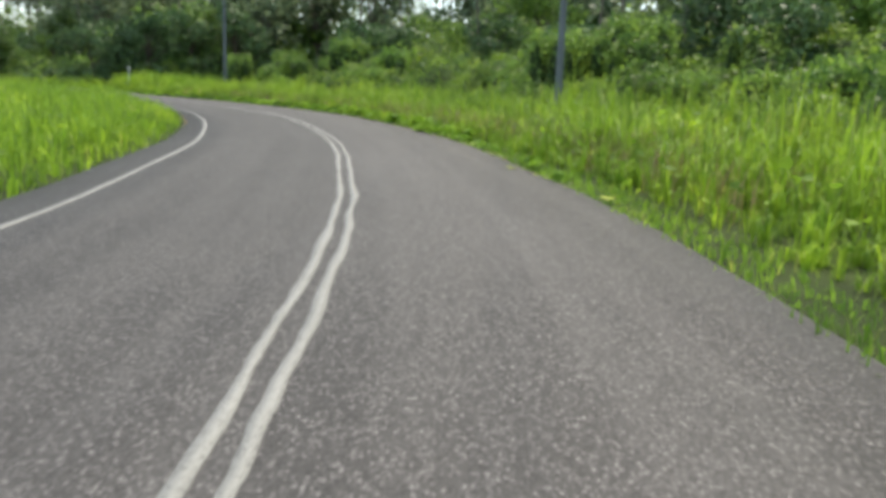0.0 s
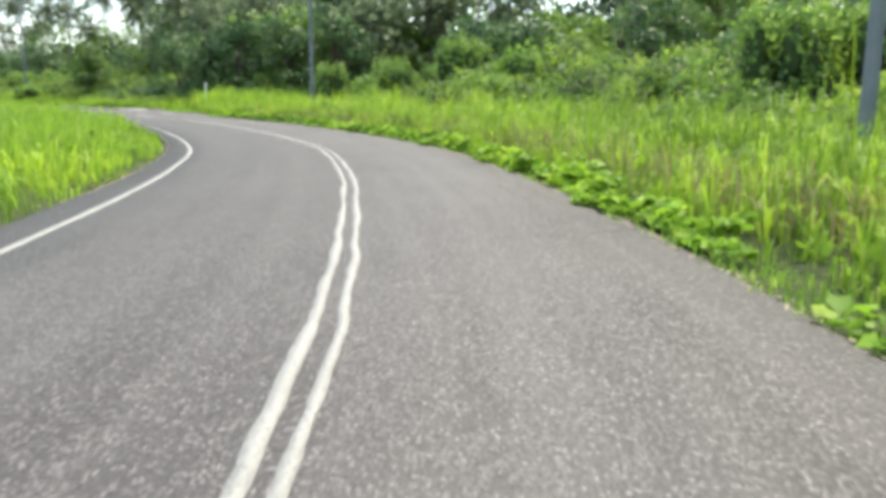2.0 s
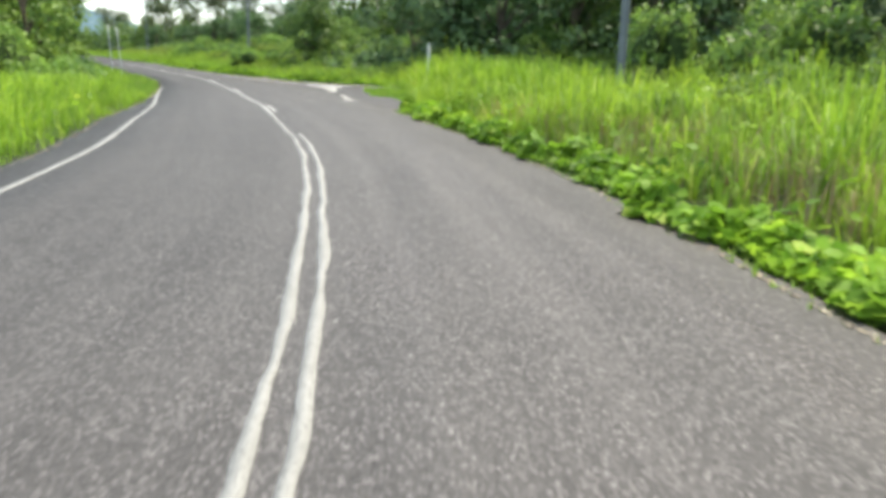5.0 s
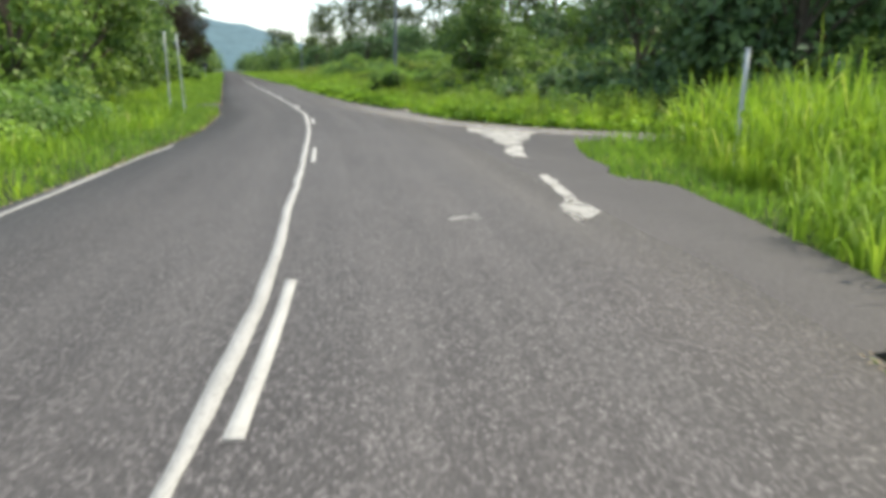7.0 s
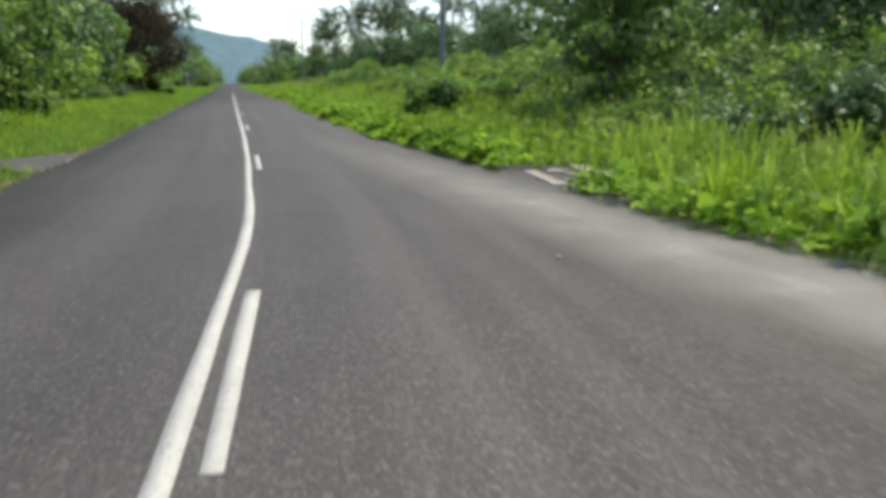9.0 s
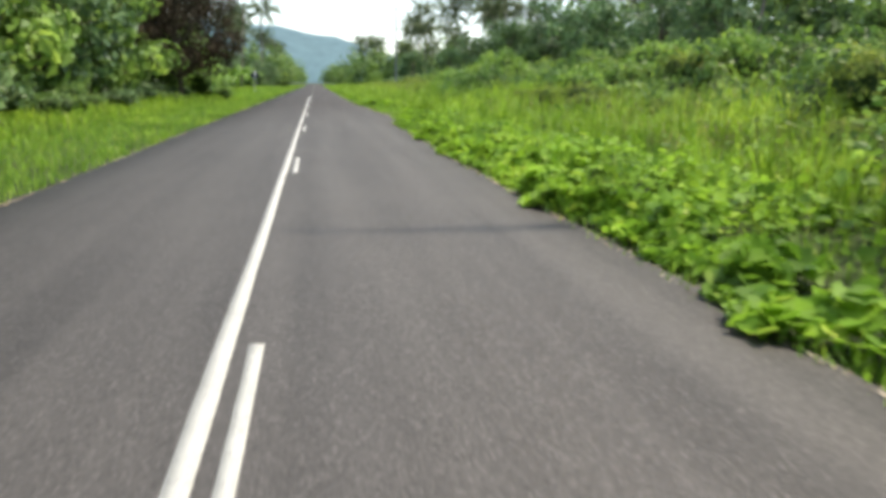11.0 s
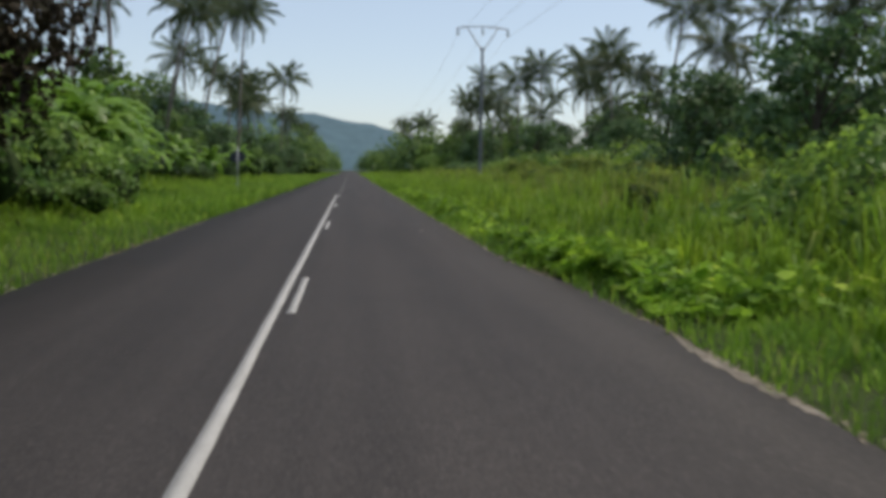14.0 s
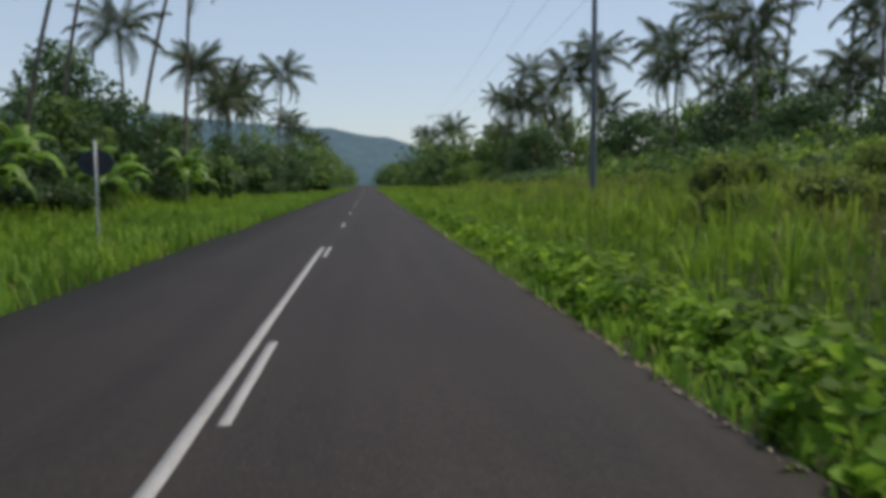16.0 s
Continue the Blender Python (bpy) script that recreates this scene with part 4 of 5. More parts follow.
def lobes_shrub(seed, w, h, nl, n_leaf, leaf, mat):
    r = np.random.default_rng(seed)
    c = np.stack([r.uniform(-w * 0.55, w * 0.55, nl), r.uniform(-w * 0.55, w * 0.55, nl), r.uniform(0.25, 0.62, nl) * h], 1)
    rad = np.stack([r.uniform(0.25, 0.6, nl) * w * 0.75, r.uniform(0.25, 0.6, nl) * w * 0.75, np.maximum(h - c[:, 2], 0.3) * r.uniform(0.6, 1.0, nl)], 1)
    k = r.integers(0, nl, n_leaf)
    u = unit(r.normal(size=(n_leaf, 3)))
    u[:, 2] = np.where(u[:, 2] < -0.3, -u[:, 2], u[:, 2])
    bumpy = 1 + 0.22 * fbm(u * 2.4 + c[k], seed) + r.normal(size=n_leaf) * 0.1
    bumpy *= np.where(r.uniform(0, 1, n_leaf) < 0.25, r.uniform(0.68, 0.95, n_leaf), 1.0)
    pos = c[k] + u * rad[k] * bumpy[:, None]
    pos[:, 2] = np.maximum(pos[:, 2], 0.05)
    nrm = unit(u / rad[k] + r.normal(size=u.shape) * 0.55 + [0, 0, 0.35])
    v, f = leaves(pos, nrm, r.uniform(0.6, 1.3, n_leaf) * leaf, r, 0.35, 0.75)
    crown = mesh_of("foliage", v, f, mat)
    # a dark filler shell in each lobe stands in for inner shade
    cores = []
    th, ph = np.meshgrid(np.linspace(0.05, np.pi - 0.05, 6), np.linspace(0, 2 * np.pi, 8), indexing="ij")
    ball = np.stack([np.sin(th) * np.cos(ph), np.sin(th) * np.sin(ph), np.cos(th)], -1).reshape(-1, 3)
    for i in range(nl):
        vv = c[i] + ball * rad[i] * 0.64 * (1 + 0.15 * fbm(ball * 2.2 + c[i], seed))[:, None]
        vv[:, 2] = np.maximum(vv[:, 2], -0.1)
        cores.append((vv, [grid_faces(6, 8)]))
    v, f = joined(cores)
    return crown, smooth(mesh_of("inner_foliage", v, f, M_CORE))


def shrub_thing(name, label, category, group, meshes):
    ob = thing(name, label, category, group)
    part("foliage", meshes[0], ob)
    part("inner_foliage", meshes[1], ob)
    return ob


KINDS = [(2.6, 2.2, 6, 1150, 0.235, M_SHRUB), (3.2, 2.8, 8, 1400, 0.255, M_VINE), (2.0, 1.7, 5, 1000, 0.2, M_VINE), (3.6, 3.6, 9, 1600, 0.30, M_SHRUB), (2.2, 3.2, 7, 1250, 0.265, M_TREE),
         (4.2, 2.2, 9, 1550, 0.265, M_VINE), (2.8, 2.6, 7, 1150, 0.32, M_SHRUB), (1.6, 2.9, 6, 950, 0.265, M_SHRUB)]
TALL_KINDS = [(2.2, 4.4, 9, 1500, 0.27, M_VINE), (2.9, 3.6, 9, 1500, 0.27, M_VINE), (2.4, 5.2, 11, 1700, 0.28, M_SHRUB)]
LABELS = {M_SHRUB.name: "dense mid-green shrub with drooping leafy stems", M_VINE.name: "mound of bright green vines smothering a shrub", M_TREE.name: "dark green upright shrub thick with leaves"}
shrub_proto = [shrub_thing("shrub", LABELS[k[5].name], "shrub", "roadside shrubs", lobes_shrub(40 + i, *k)) for i, k in enumerate(KINDS)]
DARK_KINDS = [(2.6, 2.4, 7, 900, 0.25, M_DEEP), (3.4, 2.0, 8, 1000, 0.27, M_DEEP), (2.0, 2.9, 7, 850, 0.25, M_TREE), (3.0, 1.7, 7, 900, 0.23, M_TREE)]
LABELS[M_DEEP.name] = "dark green shrub smothered under dense climbers"
draped_proto = [shrub_thing("shrub", "tall dead shrub draped to the ground in climbing vines", "shrub", "vine-draped shrubs", lobes_shrub(440 + i, *k)) for i, k in enumerate(TALL_KINDS)]
scrub_proto = [shrub_thing("shrub", "fuzzy olive-green scrub bush standing in tall grass", "shrub", "olive scrub", lobes_shrub(540 + i, w, h, 9, 1700, 0.16, M_OLIVE)) for i, (w, h) in enumerate([(2.8, 1.7), (2.2, 2.1)])]
dark_proto = [shrub_thing("shrub", LABELS[k[5].name], "shrub", "shaded shrubs", lobes_shrub(340 + i, *k)) for i, k in enumerate(DARK_KINDS)]
used = set()


def put(protos, k, x, y, scale, rz, zoff=0.0, sz=1.0):
    z = float(ground_at(np.array([[x, y]]))[0]) + zoff
    m = Matrix.Translation((x, y, z)) @ Matrix.Rotation(rz, 4, "Z")
    ob = protos[k]
    if ob.name not in used:
        used.add(ob.name)
        ob.matrix_basis = m
    else:
        ob = copy_thing(ob, m)
    ob.scale = (scale, scale, scale * sz)
    return ob


def rows_of(protos, n, s0, s1, d0, d1, sc0, sc1, r, right=True, gap=1.6, seen=None):
    """Scatter copies beside the road, no two too close."""
    seen = [] if seen is None else seen
    tries = 0
    while n > 0 and tries < 4000:
        tries += 1
        s, d = r.uniform(s0, s1), r.uniform(d0, d1)
        e = float(right_edge(s)) + d if right else float(left_edge(s)) - d
        p = along(s, e)[None]
        near = any((p[0, 0] - a) ** 2 + (p[0, 1] - b) ** 2 < gap * gap for a, b in seen)
        if near or not free(p)[0] or in_side(p[0], 1.6):
            continue
        seen.append((p[0, 0], p[0, 1]))
        put(protos, int(r.integers(len(protos))), p[0, 0], p[0, 1], (sc0 + (sc1 - sc0) * (d - d0) / (d1 - d0)) * r.uniform(0.8, 1.25), r.uniform(0, 6.28), 0.0, r.uniform(0.85, 1.15))
        n -= 1


def in_side(p, m):
    q = np.array([[p[0] + dx, p[1] + dy] for dx in (-m, 0, m) for dy in (-m, 0, m)])
    return bool((~free(q)).any())


r = np.random.default_rng(5)
spots = []
SHRUBS_EAST = [(20, -62, 4, 7.5, 15, 0.4, 0.8, True, 1.8), (16, -62, 6, 13, 26, 0.9, 1.3, True, 2.5), (8, 28, 64, 5.0, 12, 0.3, 0.5, True, 1.7),
               (16, 20, 70, 16, 27, 0.9, 1.3, True, 2.5), (14, 64, 104, 7.0, 13, 0.35, 0.7, True, 2.0), (9, 94, 113, 9, 15, 0.4, 0.8, True, 1.8),
               (10, 112, 160, 9, 14, 0.3, 0.55, True, 2.0), (12, 70, 126, 13, 28, 0.6, 1.1, True, 3.0), (8, 165, 200, 20, 32, 0.5, 0.8, True, 3.0),
               (20, 170, 330, 10, 24, 0.7, 1.4, True, 3.0)]
SHRUBS_WEST = [(10, 104, 126, 5.5, 9, 0.5, 0.85, False, 1.8), (14, 122, 205, 6.5, 15, 0.6, 1.2, False, 1.9), (14, 16, 70, 6.5, 12, 0.6, 1.1, False, 2.0),
               (14, 70, 112, 5.5, 9, 0.45, 0.75, False, 2.0), (16, 75, 190, 9, 16, 0.8, 1.3, False, 2.1), (22, 180, 340, 5, 16, 0.9, 1.5, False, 3.0)]
for n, s0, s1, d0, d1, sc0, sc1, right, gap in SHRUBS_EAST + SHRUBS_WEST:
    rows_of(dark_proto if (s0 >= 112 if right else s0 >= 70) else shrub_proto, n, s0, s1, d0, d1, sc0, sc1, r, right, gap, spots)

# vine-draped heaps and pillars standing apart, with dark hollows between them
for n, s0, s1, d0, d1, sc0, sc1, right, gap in [(26, -60, 6, 9.5, 15, 0.55, 0.8, True, 2.2), (24, -60, 8, 14, 24, 0.8, 1.15, True, 2.9), (8, 26, 72, 10, 16, 0.4, 0.6, True, 2.4), (14, 26, 76, 17, 26, 0.8, 1.1, True, 3.0),
                                                (14, 18, 72, 6.5, 13, 0.6, 0.95, False, 2.4), (10, 74, 126, 12, 22, 0.6, 0.85, True, 3.0)]:
    rows_of(draped_proto, n, s0, s1, d0, d1, sc0, sc1, r, right, gap)
for k, x, y, sc in [(0, 13.6, 38.5, 0.9), (2, 15.4, 42, 0.95), (1, 12.2, 41.5, 0.7), (3, 17, 37.5, 1.0), (2, 14.4, 35, 0.8), 
                    (3, 11.2, 31.2, 0.9), (0, 12.8, 33.2, 1.0), (0, 14.6, 31, 1.2), (1, 13, 29, 0.9), (2, 16, 28.5, 1.1)]:
    put(dark_proto, k, x, y, sc, x * y)
# bushes low in the verge grass
rows_of(shrub_proto, 22, -58, 4, 3.0, 8.0, 0.28, 0.42, r, True, 2.0)
rows_of(scrub_proto, 15, 108, 180, 6.0, 13.0, 0.55, 0.85, r, True, 2.2)
rows_of(scrub_proto, 10, 62, 90, 6.5, 11.0, 0.5, 0.8, r, True, 2.4)
for k, x, y, sc in [(1, -8.8, 117.5, 0.95), (3, -9.6, 121.5, 0.9), (0, -8.2, 125, 1.0), (6, -10.8, 115, 1.0), (1, -9.0, 129, 0.9), (2, -7.6, 120, 0.8), (1, 8.3, 57.0, 0.72), (2, 9.5, 58.4, 0.9), (5, 11.0, 57.2, 0.6)]:
    put(shrub_proto, k, x, y, sc, x * y)

# ---------------- vines over everything behind the verge ----------------
def vine_bank(label, s0, s1, d0, d1, z_near, z_far, n_leaf, leaf, seed, right=True, mat=None, size=1.0, heart=False, drop=0.55):
    """Mounds of creeper that run together, rising away from the road."""
    r = np.random.default_rng(seed)
    ns, nd = int((s1 - s0) / 0.4) + 1, int((d1 - d0) / (0.4 if size == 1 else 0.25)) + 1
    S, D = np.meshgrid(np.linspace(s0, s1, ns), np.linspace(d0, d1, nd), indexing="ij")
    e = right_edge(S) + D if right else left_edge(S) - D
    P = along(S, e)
    Z = np.zeros(S.shape)
    for _ in range(int((s1 - s0) * (d1 - d0) / (6.5 * size * size))):
        d = r.uniform(d0 + 0.6, d1)
        s = r.uniform(s0, s1)
        c = along(s, float(right_edge(s)) + d if right else float(left_edge(s)) - d)
        f = (d - d0) / (d1 - d0)
        R = (r.uniform(0.8, 2.0) + 1.2 * f) * size
        h = (z_near + (z_far - z_near) * f ** 0.8) * r.uniform(0.35, 1.3)
        k = 1 - ((P[..., 0] - c[0]) ** 2 + (P[..., 1] - c[1]) ** 2) / (R * R)
        Z = np.maximum(Z, h * np.sqrt(np.clip(k, 0, 1)))
    if size >= 0.8:      # smaller heaps and hanging folds on the mounds
        knob = np.zeros(S.shape)
        for _ in range(int((s1 - s0) * (d1 - d0) / 1.5)):
            c = (r.uniform(s0, s1), r.uniform(d0, d1))
            R = r.uniform(0.45, 1.0)
            k = 1 - ((S - c[0]) ** 2 + (D - c[1]) ** 2) / (R * R)
            knob = np.maximum(knob, r.uniform(0.25, 0.95) * np.sqrt(np.clip(k, 0, 1)))
        Z = np.where(Z > 0.25, Z * 0.82 + knob * np.clip(Z, 0.3, 1.1), Z)
    Z *= np.sqrt(np.clip((S - s0) / 3, 0, 1) * np.clip((s1 - S) / 3, 0, 1) * np.clip((d1 - D) / 2, 0, 1))
    keep = free(P.reshape(-1, 2)).reshape(S.shape)
    Z = np.where(keep, Z, -0.3)
    Z += 0.16 * size * fbm(np.stack([P[..., 0], P[..., 1], Z], -1), seed) * (Z > 0.3 * size)
    gz = ground_at(P.reshape(-1, 2)).reshape(S.shape)
    Z = np.where(Z > 0.05, Z + gz, gz - 0.3)
    A = np.stack([P[..., 0], P[..., 1], Z], -1)
    u, w = A[1:, :-1] - A[:-1, :-1], A[:-1, 1:] - A[:-1, :-1]
    N = np.cross(u, w)
    area = np.linalg.norm(N, axis=-1)
    N = unit(N) * np.where(N[..., 2:] < 0, -1, 1)
    live = (A[:-1, :-1, 2] > gz[:-1, :-1] + 0.1)
    pr = (area * live).ravel()
    pr = np.minimum(pr, 4.0)
    cell = r.choice(len(pr), n_leaf, p=pr / pr.sum())
    a, c = np.unravel_index(cell, area.shape)
    fu, fw = r.uniform(0, 1, (2, n_leaf, 1))
    pos = A[a, c] + u[a, c] * fu + w[a, c] * fw
    nrm = N[a, c]
    depth = np.abs(r.normal(size=(n_leaf, 1)))
    pos = pos + nrm * (0.12 - 0.16 * depth) + r.normal(size=pos.shape) * 0.07
    turned, sizes = unit(nrm + r.normal(size=nrm.shape) * 0.32 + [0, 0, 0.25]), r.uniform(0.55, 1.35, n_leaf) * leaf
    lv, lf = heart_leaves(pos, turned, sizes, r) if heart else leaves(pos, turned, sizes, r, 0.35, 0.8)
    ob = thing("creeper_mounds" if heart else "vine_thicket", label, "creeper" if heart else "vines", kind="stuff", data=mesh_of("vine_thicket", lv, lf, mat or M_VINE))
    # dark filler sheet below the leaves, coloured as the shade of hollows
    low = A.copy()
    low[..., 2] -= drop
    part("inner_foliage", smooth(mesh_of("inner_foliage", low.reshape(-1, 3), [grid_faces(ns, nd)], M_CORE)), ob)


vine_bank("bright green vines smothering low mounds behind the verge", -62, 8, 6.5, 26, 0.9, 5.4, 76000, 0.22, 201)
vine_bank("bright green vines smothering the bank past the junction", 22, 72, 5.0, 27, 0.45, 4.4, 66000, 0.21, 202)
vine_bank("low green vines and scrub behind the tall grass", 72, 128, 7.5, 24, 0.8, 3.6, 32000, 0.27, 203)
vine_bank("low green vines and scrub beside the palm grove", 128, 215, 10, 26, 0.6, 3.4, 20000, 0.32, 204)
vine_bank("green vines hanging over the bushes opposite the junction", 14, 72, 5.5, 15, 0.9, 3.6, 26000, 0.26, 205, False)
vine_bank("knee-high mounds of bright vines beside the bend", 15, 29, 2.5, 6.5, 0.45, 1.4, 7000, 0.15, 211, False, M_VINE, 0.8)
vine_bank("low mounds of bright vines behind the mown grass", 28, 72, 4.3, 7.6, 0.4, 1.5, 11000, 0.17, 212, False, M_VINE, 0.8)
vine_bank("tall tangle of vines and scrub beside the field entrance", 92, 112, 4.2, 10.5, 0.7, 2.9, 15000, 0.18, 209, True, M_VINE, 0.8)

vine_bank("low heaps of broad-leaved creeper among the verge grass", 58, 90, 1.5, 3.6, 0.2, 0.6, 5600, 0.155, 206, True, M_CREEP, 0.7, True, 0.5)
vine_bank("low heaps of broad-leaved creeper along the asphalt edge", 104.5, 112, 0.4, 1.6, 0.3, 0.55, 1300, 0.155, 207, True, M_CREEP, 0.5, True, 0.5)
vine_bank("low heaps of broad-leaved creeper among the verge grass", 124, 160, 0.4, 2.2, 0.3, 0.65, 6000, 0.15, 210, True, M_CREEP, 0.5, True, 0.5)
vine_bank("low heaps of broad-leaved creeper among the tall grass", -58, 8, 2.8, 8, 0.6, 1.1, 5000, 0.18, 208, True, M_CREEP, 0.6, True, 0.5)

# ---------------- broad-leaved trees ----------------
def tree_meshes(seed, h, spread, n_clump, per, leaf, mat, first=0.35, bark=None):
    r = np.random.default_rng(seed)
    sway = r.normal(size=2) * 0.04 * h
    k = np.linspace(0, 1, 8)
    trunk_pts = np.stack([sway[0] * k ** 2, sway[1] * k ** 2, -0.3 + k * h * 0.75], 1)
    parts = [tube(trunk_pts, np.interp(k, [0, 0.08, 1], [0.024 * h + 0.04, 0.017 * h + 0.03, 0.006 * h + 0.02]), 8)]
    clumps, limbs = [], []
    for i in range(n_clump):
        a, q = r.uniform(0, 6.28), r.uniform(first, 1.0)
        rr = spread * (0.35 + 0.65 * math.sin(math.pi * min(1, (q - first) / (1 - first) * 0.85 + 0.12))) * r.uniform(0.45, 1.0)
        tip = np.array([rr * math.cos(a), rr * math.sin(a), h * (first + (q - first) * 0.95)])
        b = trunk_pts[int(np.clip(q * 0.8 * 7, 2, 6))]
        mid = b * 0.45 + tip * 0.55 + [0, 0, 0.08 * h * r.uniform(-0.3, 1)]
        limbs.append(tube(np.stack([b, mid, tip]), [0.009 * h + 0.01, 0.006 * h, 0.012], 4))
        clumps.append(tip)
    c = np.array(clumps)
    n = n_clump * per
    kk = np.repeat(np.arange(n_clump), per)
    u = unit(r.normal(size=(n, 3)))
    rad = r.uniform(0.12, 0.2, n_clump)[kk, None] * h * np.array([1.15, 1.15, 0.75])
    pos = c[kk] + u * rad * np.cbrt(r.uniform(0.25, 1.15, n))[:, None]
    nrm = unit(u + r.normal(size=u.shape) * 0.6 + [0, 0, 0.4])
    v, f = leaves(pos, nrm, r.uniform(0.6, 1.3, n) * leaf, r, 0.4, 0.7)
    tv, tf = joined(parts + limbs)
    return smooth(mesh_of("trunk", tv, tf, bark or M_BARK)), mesh_of("crown", v, f, mat)


def tree_thing(label, meshes, group="roadside trees"):
    ob = thing("tree", label, "tree", group)
    for nm, me in zip(("trunk", "crown"), meshes):
        part(nm, me, ob)
    return ob


trees = [tree_thing("green broad-leaved tree hung with climbing vines", tree_meshes(60 + i, h, sp, nc, per, lf, M_SHRUB if i in (0, 2) else M_TREE, fs)) for i, (h, sp, nc, per, lf, fs) in enumerate(
    [(9, 3.6, 22, 56, 0.75, 0.16), (12, 4.2, 24, 56, 0.85, 0.2), (7, 3.2, 18, 60, 0.6, 0.15), (14, 4.8, 26, 56, 0.9, 0.3)])]
near_trees = [tree_thing("green broad-leaved tree hung with climbing vines", tree_meshes(70 + i, h, sp, nc, per, lf, mt, fs)) for i, (h, sp, nc, per, lf, mt, fs) in enumerate(
    [(9, 3.6, 24, 130, 0.42, M_SHRUB, 0.12), (12, 4.2, 26, 130, 0.48, M_TREE, 0.16), (7, 3.2, 20, 130, 0.36, M_SHRUB, 0.1)])]
spots2 = []
rows_of([near_trees[0], near_trees[2]], 14, -66, 10, 23, 36, 0.85, 1.3, r, True, 5, spots2)
rows_of(trees, 10, -66, 10, 34, 60, 0.9, 1.3, r, True, 6, spots2)
rows_of(near_trees, 9, 24, 80, 18, 40, 0.7, 1.0, r, True, 5, spots2)
dense = [tree_thing("low dark tree smothered under dense climbing leaves", tree_meshes(95 + i, h, sp, 22, 112, 0.37, M_DEEP, 0.1), "smothered trees") for i, (h, sp) in enumerate([(6.8, 2.7), (8.0, 2.9)])]
rows_of(dense, 12, 80, 230, 24, 50, 0.5, 0.8, r, True, 6, spots2)
for k, x, y, sc in [(0, 17.6, 123, 0.95), (1, 21, 119, 1.0), (0, 15.6, 129, 0.78), (1, 24.5, 127, 0.95), (1, 29, 117, 1.1), (0, 21, 109, 1.05), (1, 27, 105, 1.0), (0, 18.5, 113, 0.85), (0, 25, 97, 1.0), (1, 32, 126, 1.0),
                    (1, 21.5, 25, 1.1), (1, 23, 31, 1.1), (0, 20.5, 37, 0.9), (0, 17.2, 26.4, 1.25), (1, 26.5, 22.5, 1.3), (0, 15.2, 29.0, 1.1), (1, 13.6, 31.6, 0.9)]:
    put(dense, k, x, y, sc, x)
for k, x, y, sc in [(0, -14, 66, 1.3), (1, -11.5, 76, 1.1), (0, -15, 84, 1.3), (1, -12, 90, 1.15), (0, -12.5, 99, 1.1), (1, -17, 72, 1.2),
                    (0, -14, 150, 0.5), (1, -13, 160, 0.5), (0, -14, 168, 0.7), (1, -11.8, 176, 0.65), (0, -13, 187, 0.8), (1, -12, 199, 0.7), (0, -10.5, 212, 0.7), (1, -11, 226, 0.7), (0, -10, 242, 0.75), (1, -11, 258, 0.75)]:
    put(dense, k, x, y, sc, x + y)
for s, d, sc in [(-52, 17, 0.9), (-44, 20, 1.1), (-36, 18, 0.85), (-30, 21, 1.1), (-24, 17, 0.8), (-14, 20, 1.0), (-6, 19, 0.9), (2, 21, 1.1), (40, 19, 0.9), (52, 20, 1.0), (62, 19, 0.9)]:
    q = along(s, float(right_edge(s)) + d)
    put(dense, int(s) % 2, q[0], q[1], sc, s)
for k, x, y, sc in [(0, -18, 152, 0.85), (1, -22, 158, 0.9), (0, -17.5, 160, 0.9), (1, -15.8, 154, 0.6), (1, -24, 148, 1.15), (1, -17, 178, 1.25), (0, -20, 190, 1.15), (0, 30, 158, 1.15), (1, 35, 167, 1.15), (0, 40, 160, 1.3), (0, 27, 171, 0.9), (1, 46, 176, 1.25), (1, 52, 192, 1.35), (0, 58, 198, 1.5), (1, 63, 190, 1.4), (0, 33, 184, 0.95)]:
    put(dense, k, x, y, sc, y)
for k, x, y, sc in [
                    (1, 24, 196, 0.5), (3, 31, 190, 0.5), (1, 36, 200, 0.62), (3, 42, 196, 0.55), (1, 47, 188, 0.6), (1, 29, 206, 0.55), (3, 52, 200, 0.6), (1, 40, 180, 0.5), (1, 20, 214, 0.5), (1, 56, 184, 0.6)]:
    put(dense, k // 2, x, y, sc * 2.1, x)
rows_of(near_trees, 12, 22, 95, 10, 24, 0.75, 1.15, r, False, 4.5, spots2)
for k, x, y, sc in [(0, -10.8, 97, 0.8), (2, -13, 91, 1.1), (0, -12, 85, 0.9), (1, -16, 100, 0.75), (2, -11.5, 103, 0.95), (0, -14.5, 78, 0.95)]:
    put(trees, k, x, y, sc, x + y)
rows_of(dense, 16, 120, 230, 12, 30, 0.5, 0.95, r, False, 5, spots2)
rows_of(trees, 9, 148, 205, 10, 24, 0.4, 0.68, r, False, 4.0, spots2)
rows_of(dense, 6, 176, 214, 30, 52, 0.6, 0.9, r, True, 5.0, spots2)
rows_of(trees, 16, 200, 420, 16, 50, 0.6, 0.9, r, True, 9, spots2)
rows_of(trees, 22, 200, 420, 7, 26, 0.45, 0.75, r, False, 5, spots2)
rows_of(trees, 16, 205, 420, 8, 20, 0.4, 0.6, r, True, 5, spots2)
dark_trees = [tree_thing("spreading tree with dark brownish-red withered foliage", tree_meshes(90, 8.8, 3.7, 34, 340, 0.22, M_DARKLEAF, 0.28), "withered trees")]
for x, y, sc in [(-8.9, 112.0, 1.02), (-13.0, 107.0, 1.05), (-12.2, 115.5, 0.85)]:
    put(dark_trees, 0, x, y, sc, x)
for k, x, y, sc in [(1, 24, 27, 0.8), (3, 26, 37, 0.7)]:
    put(trees, k, x, y, sc, x)
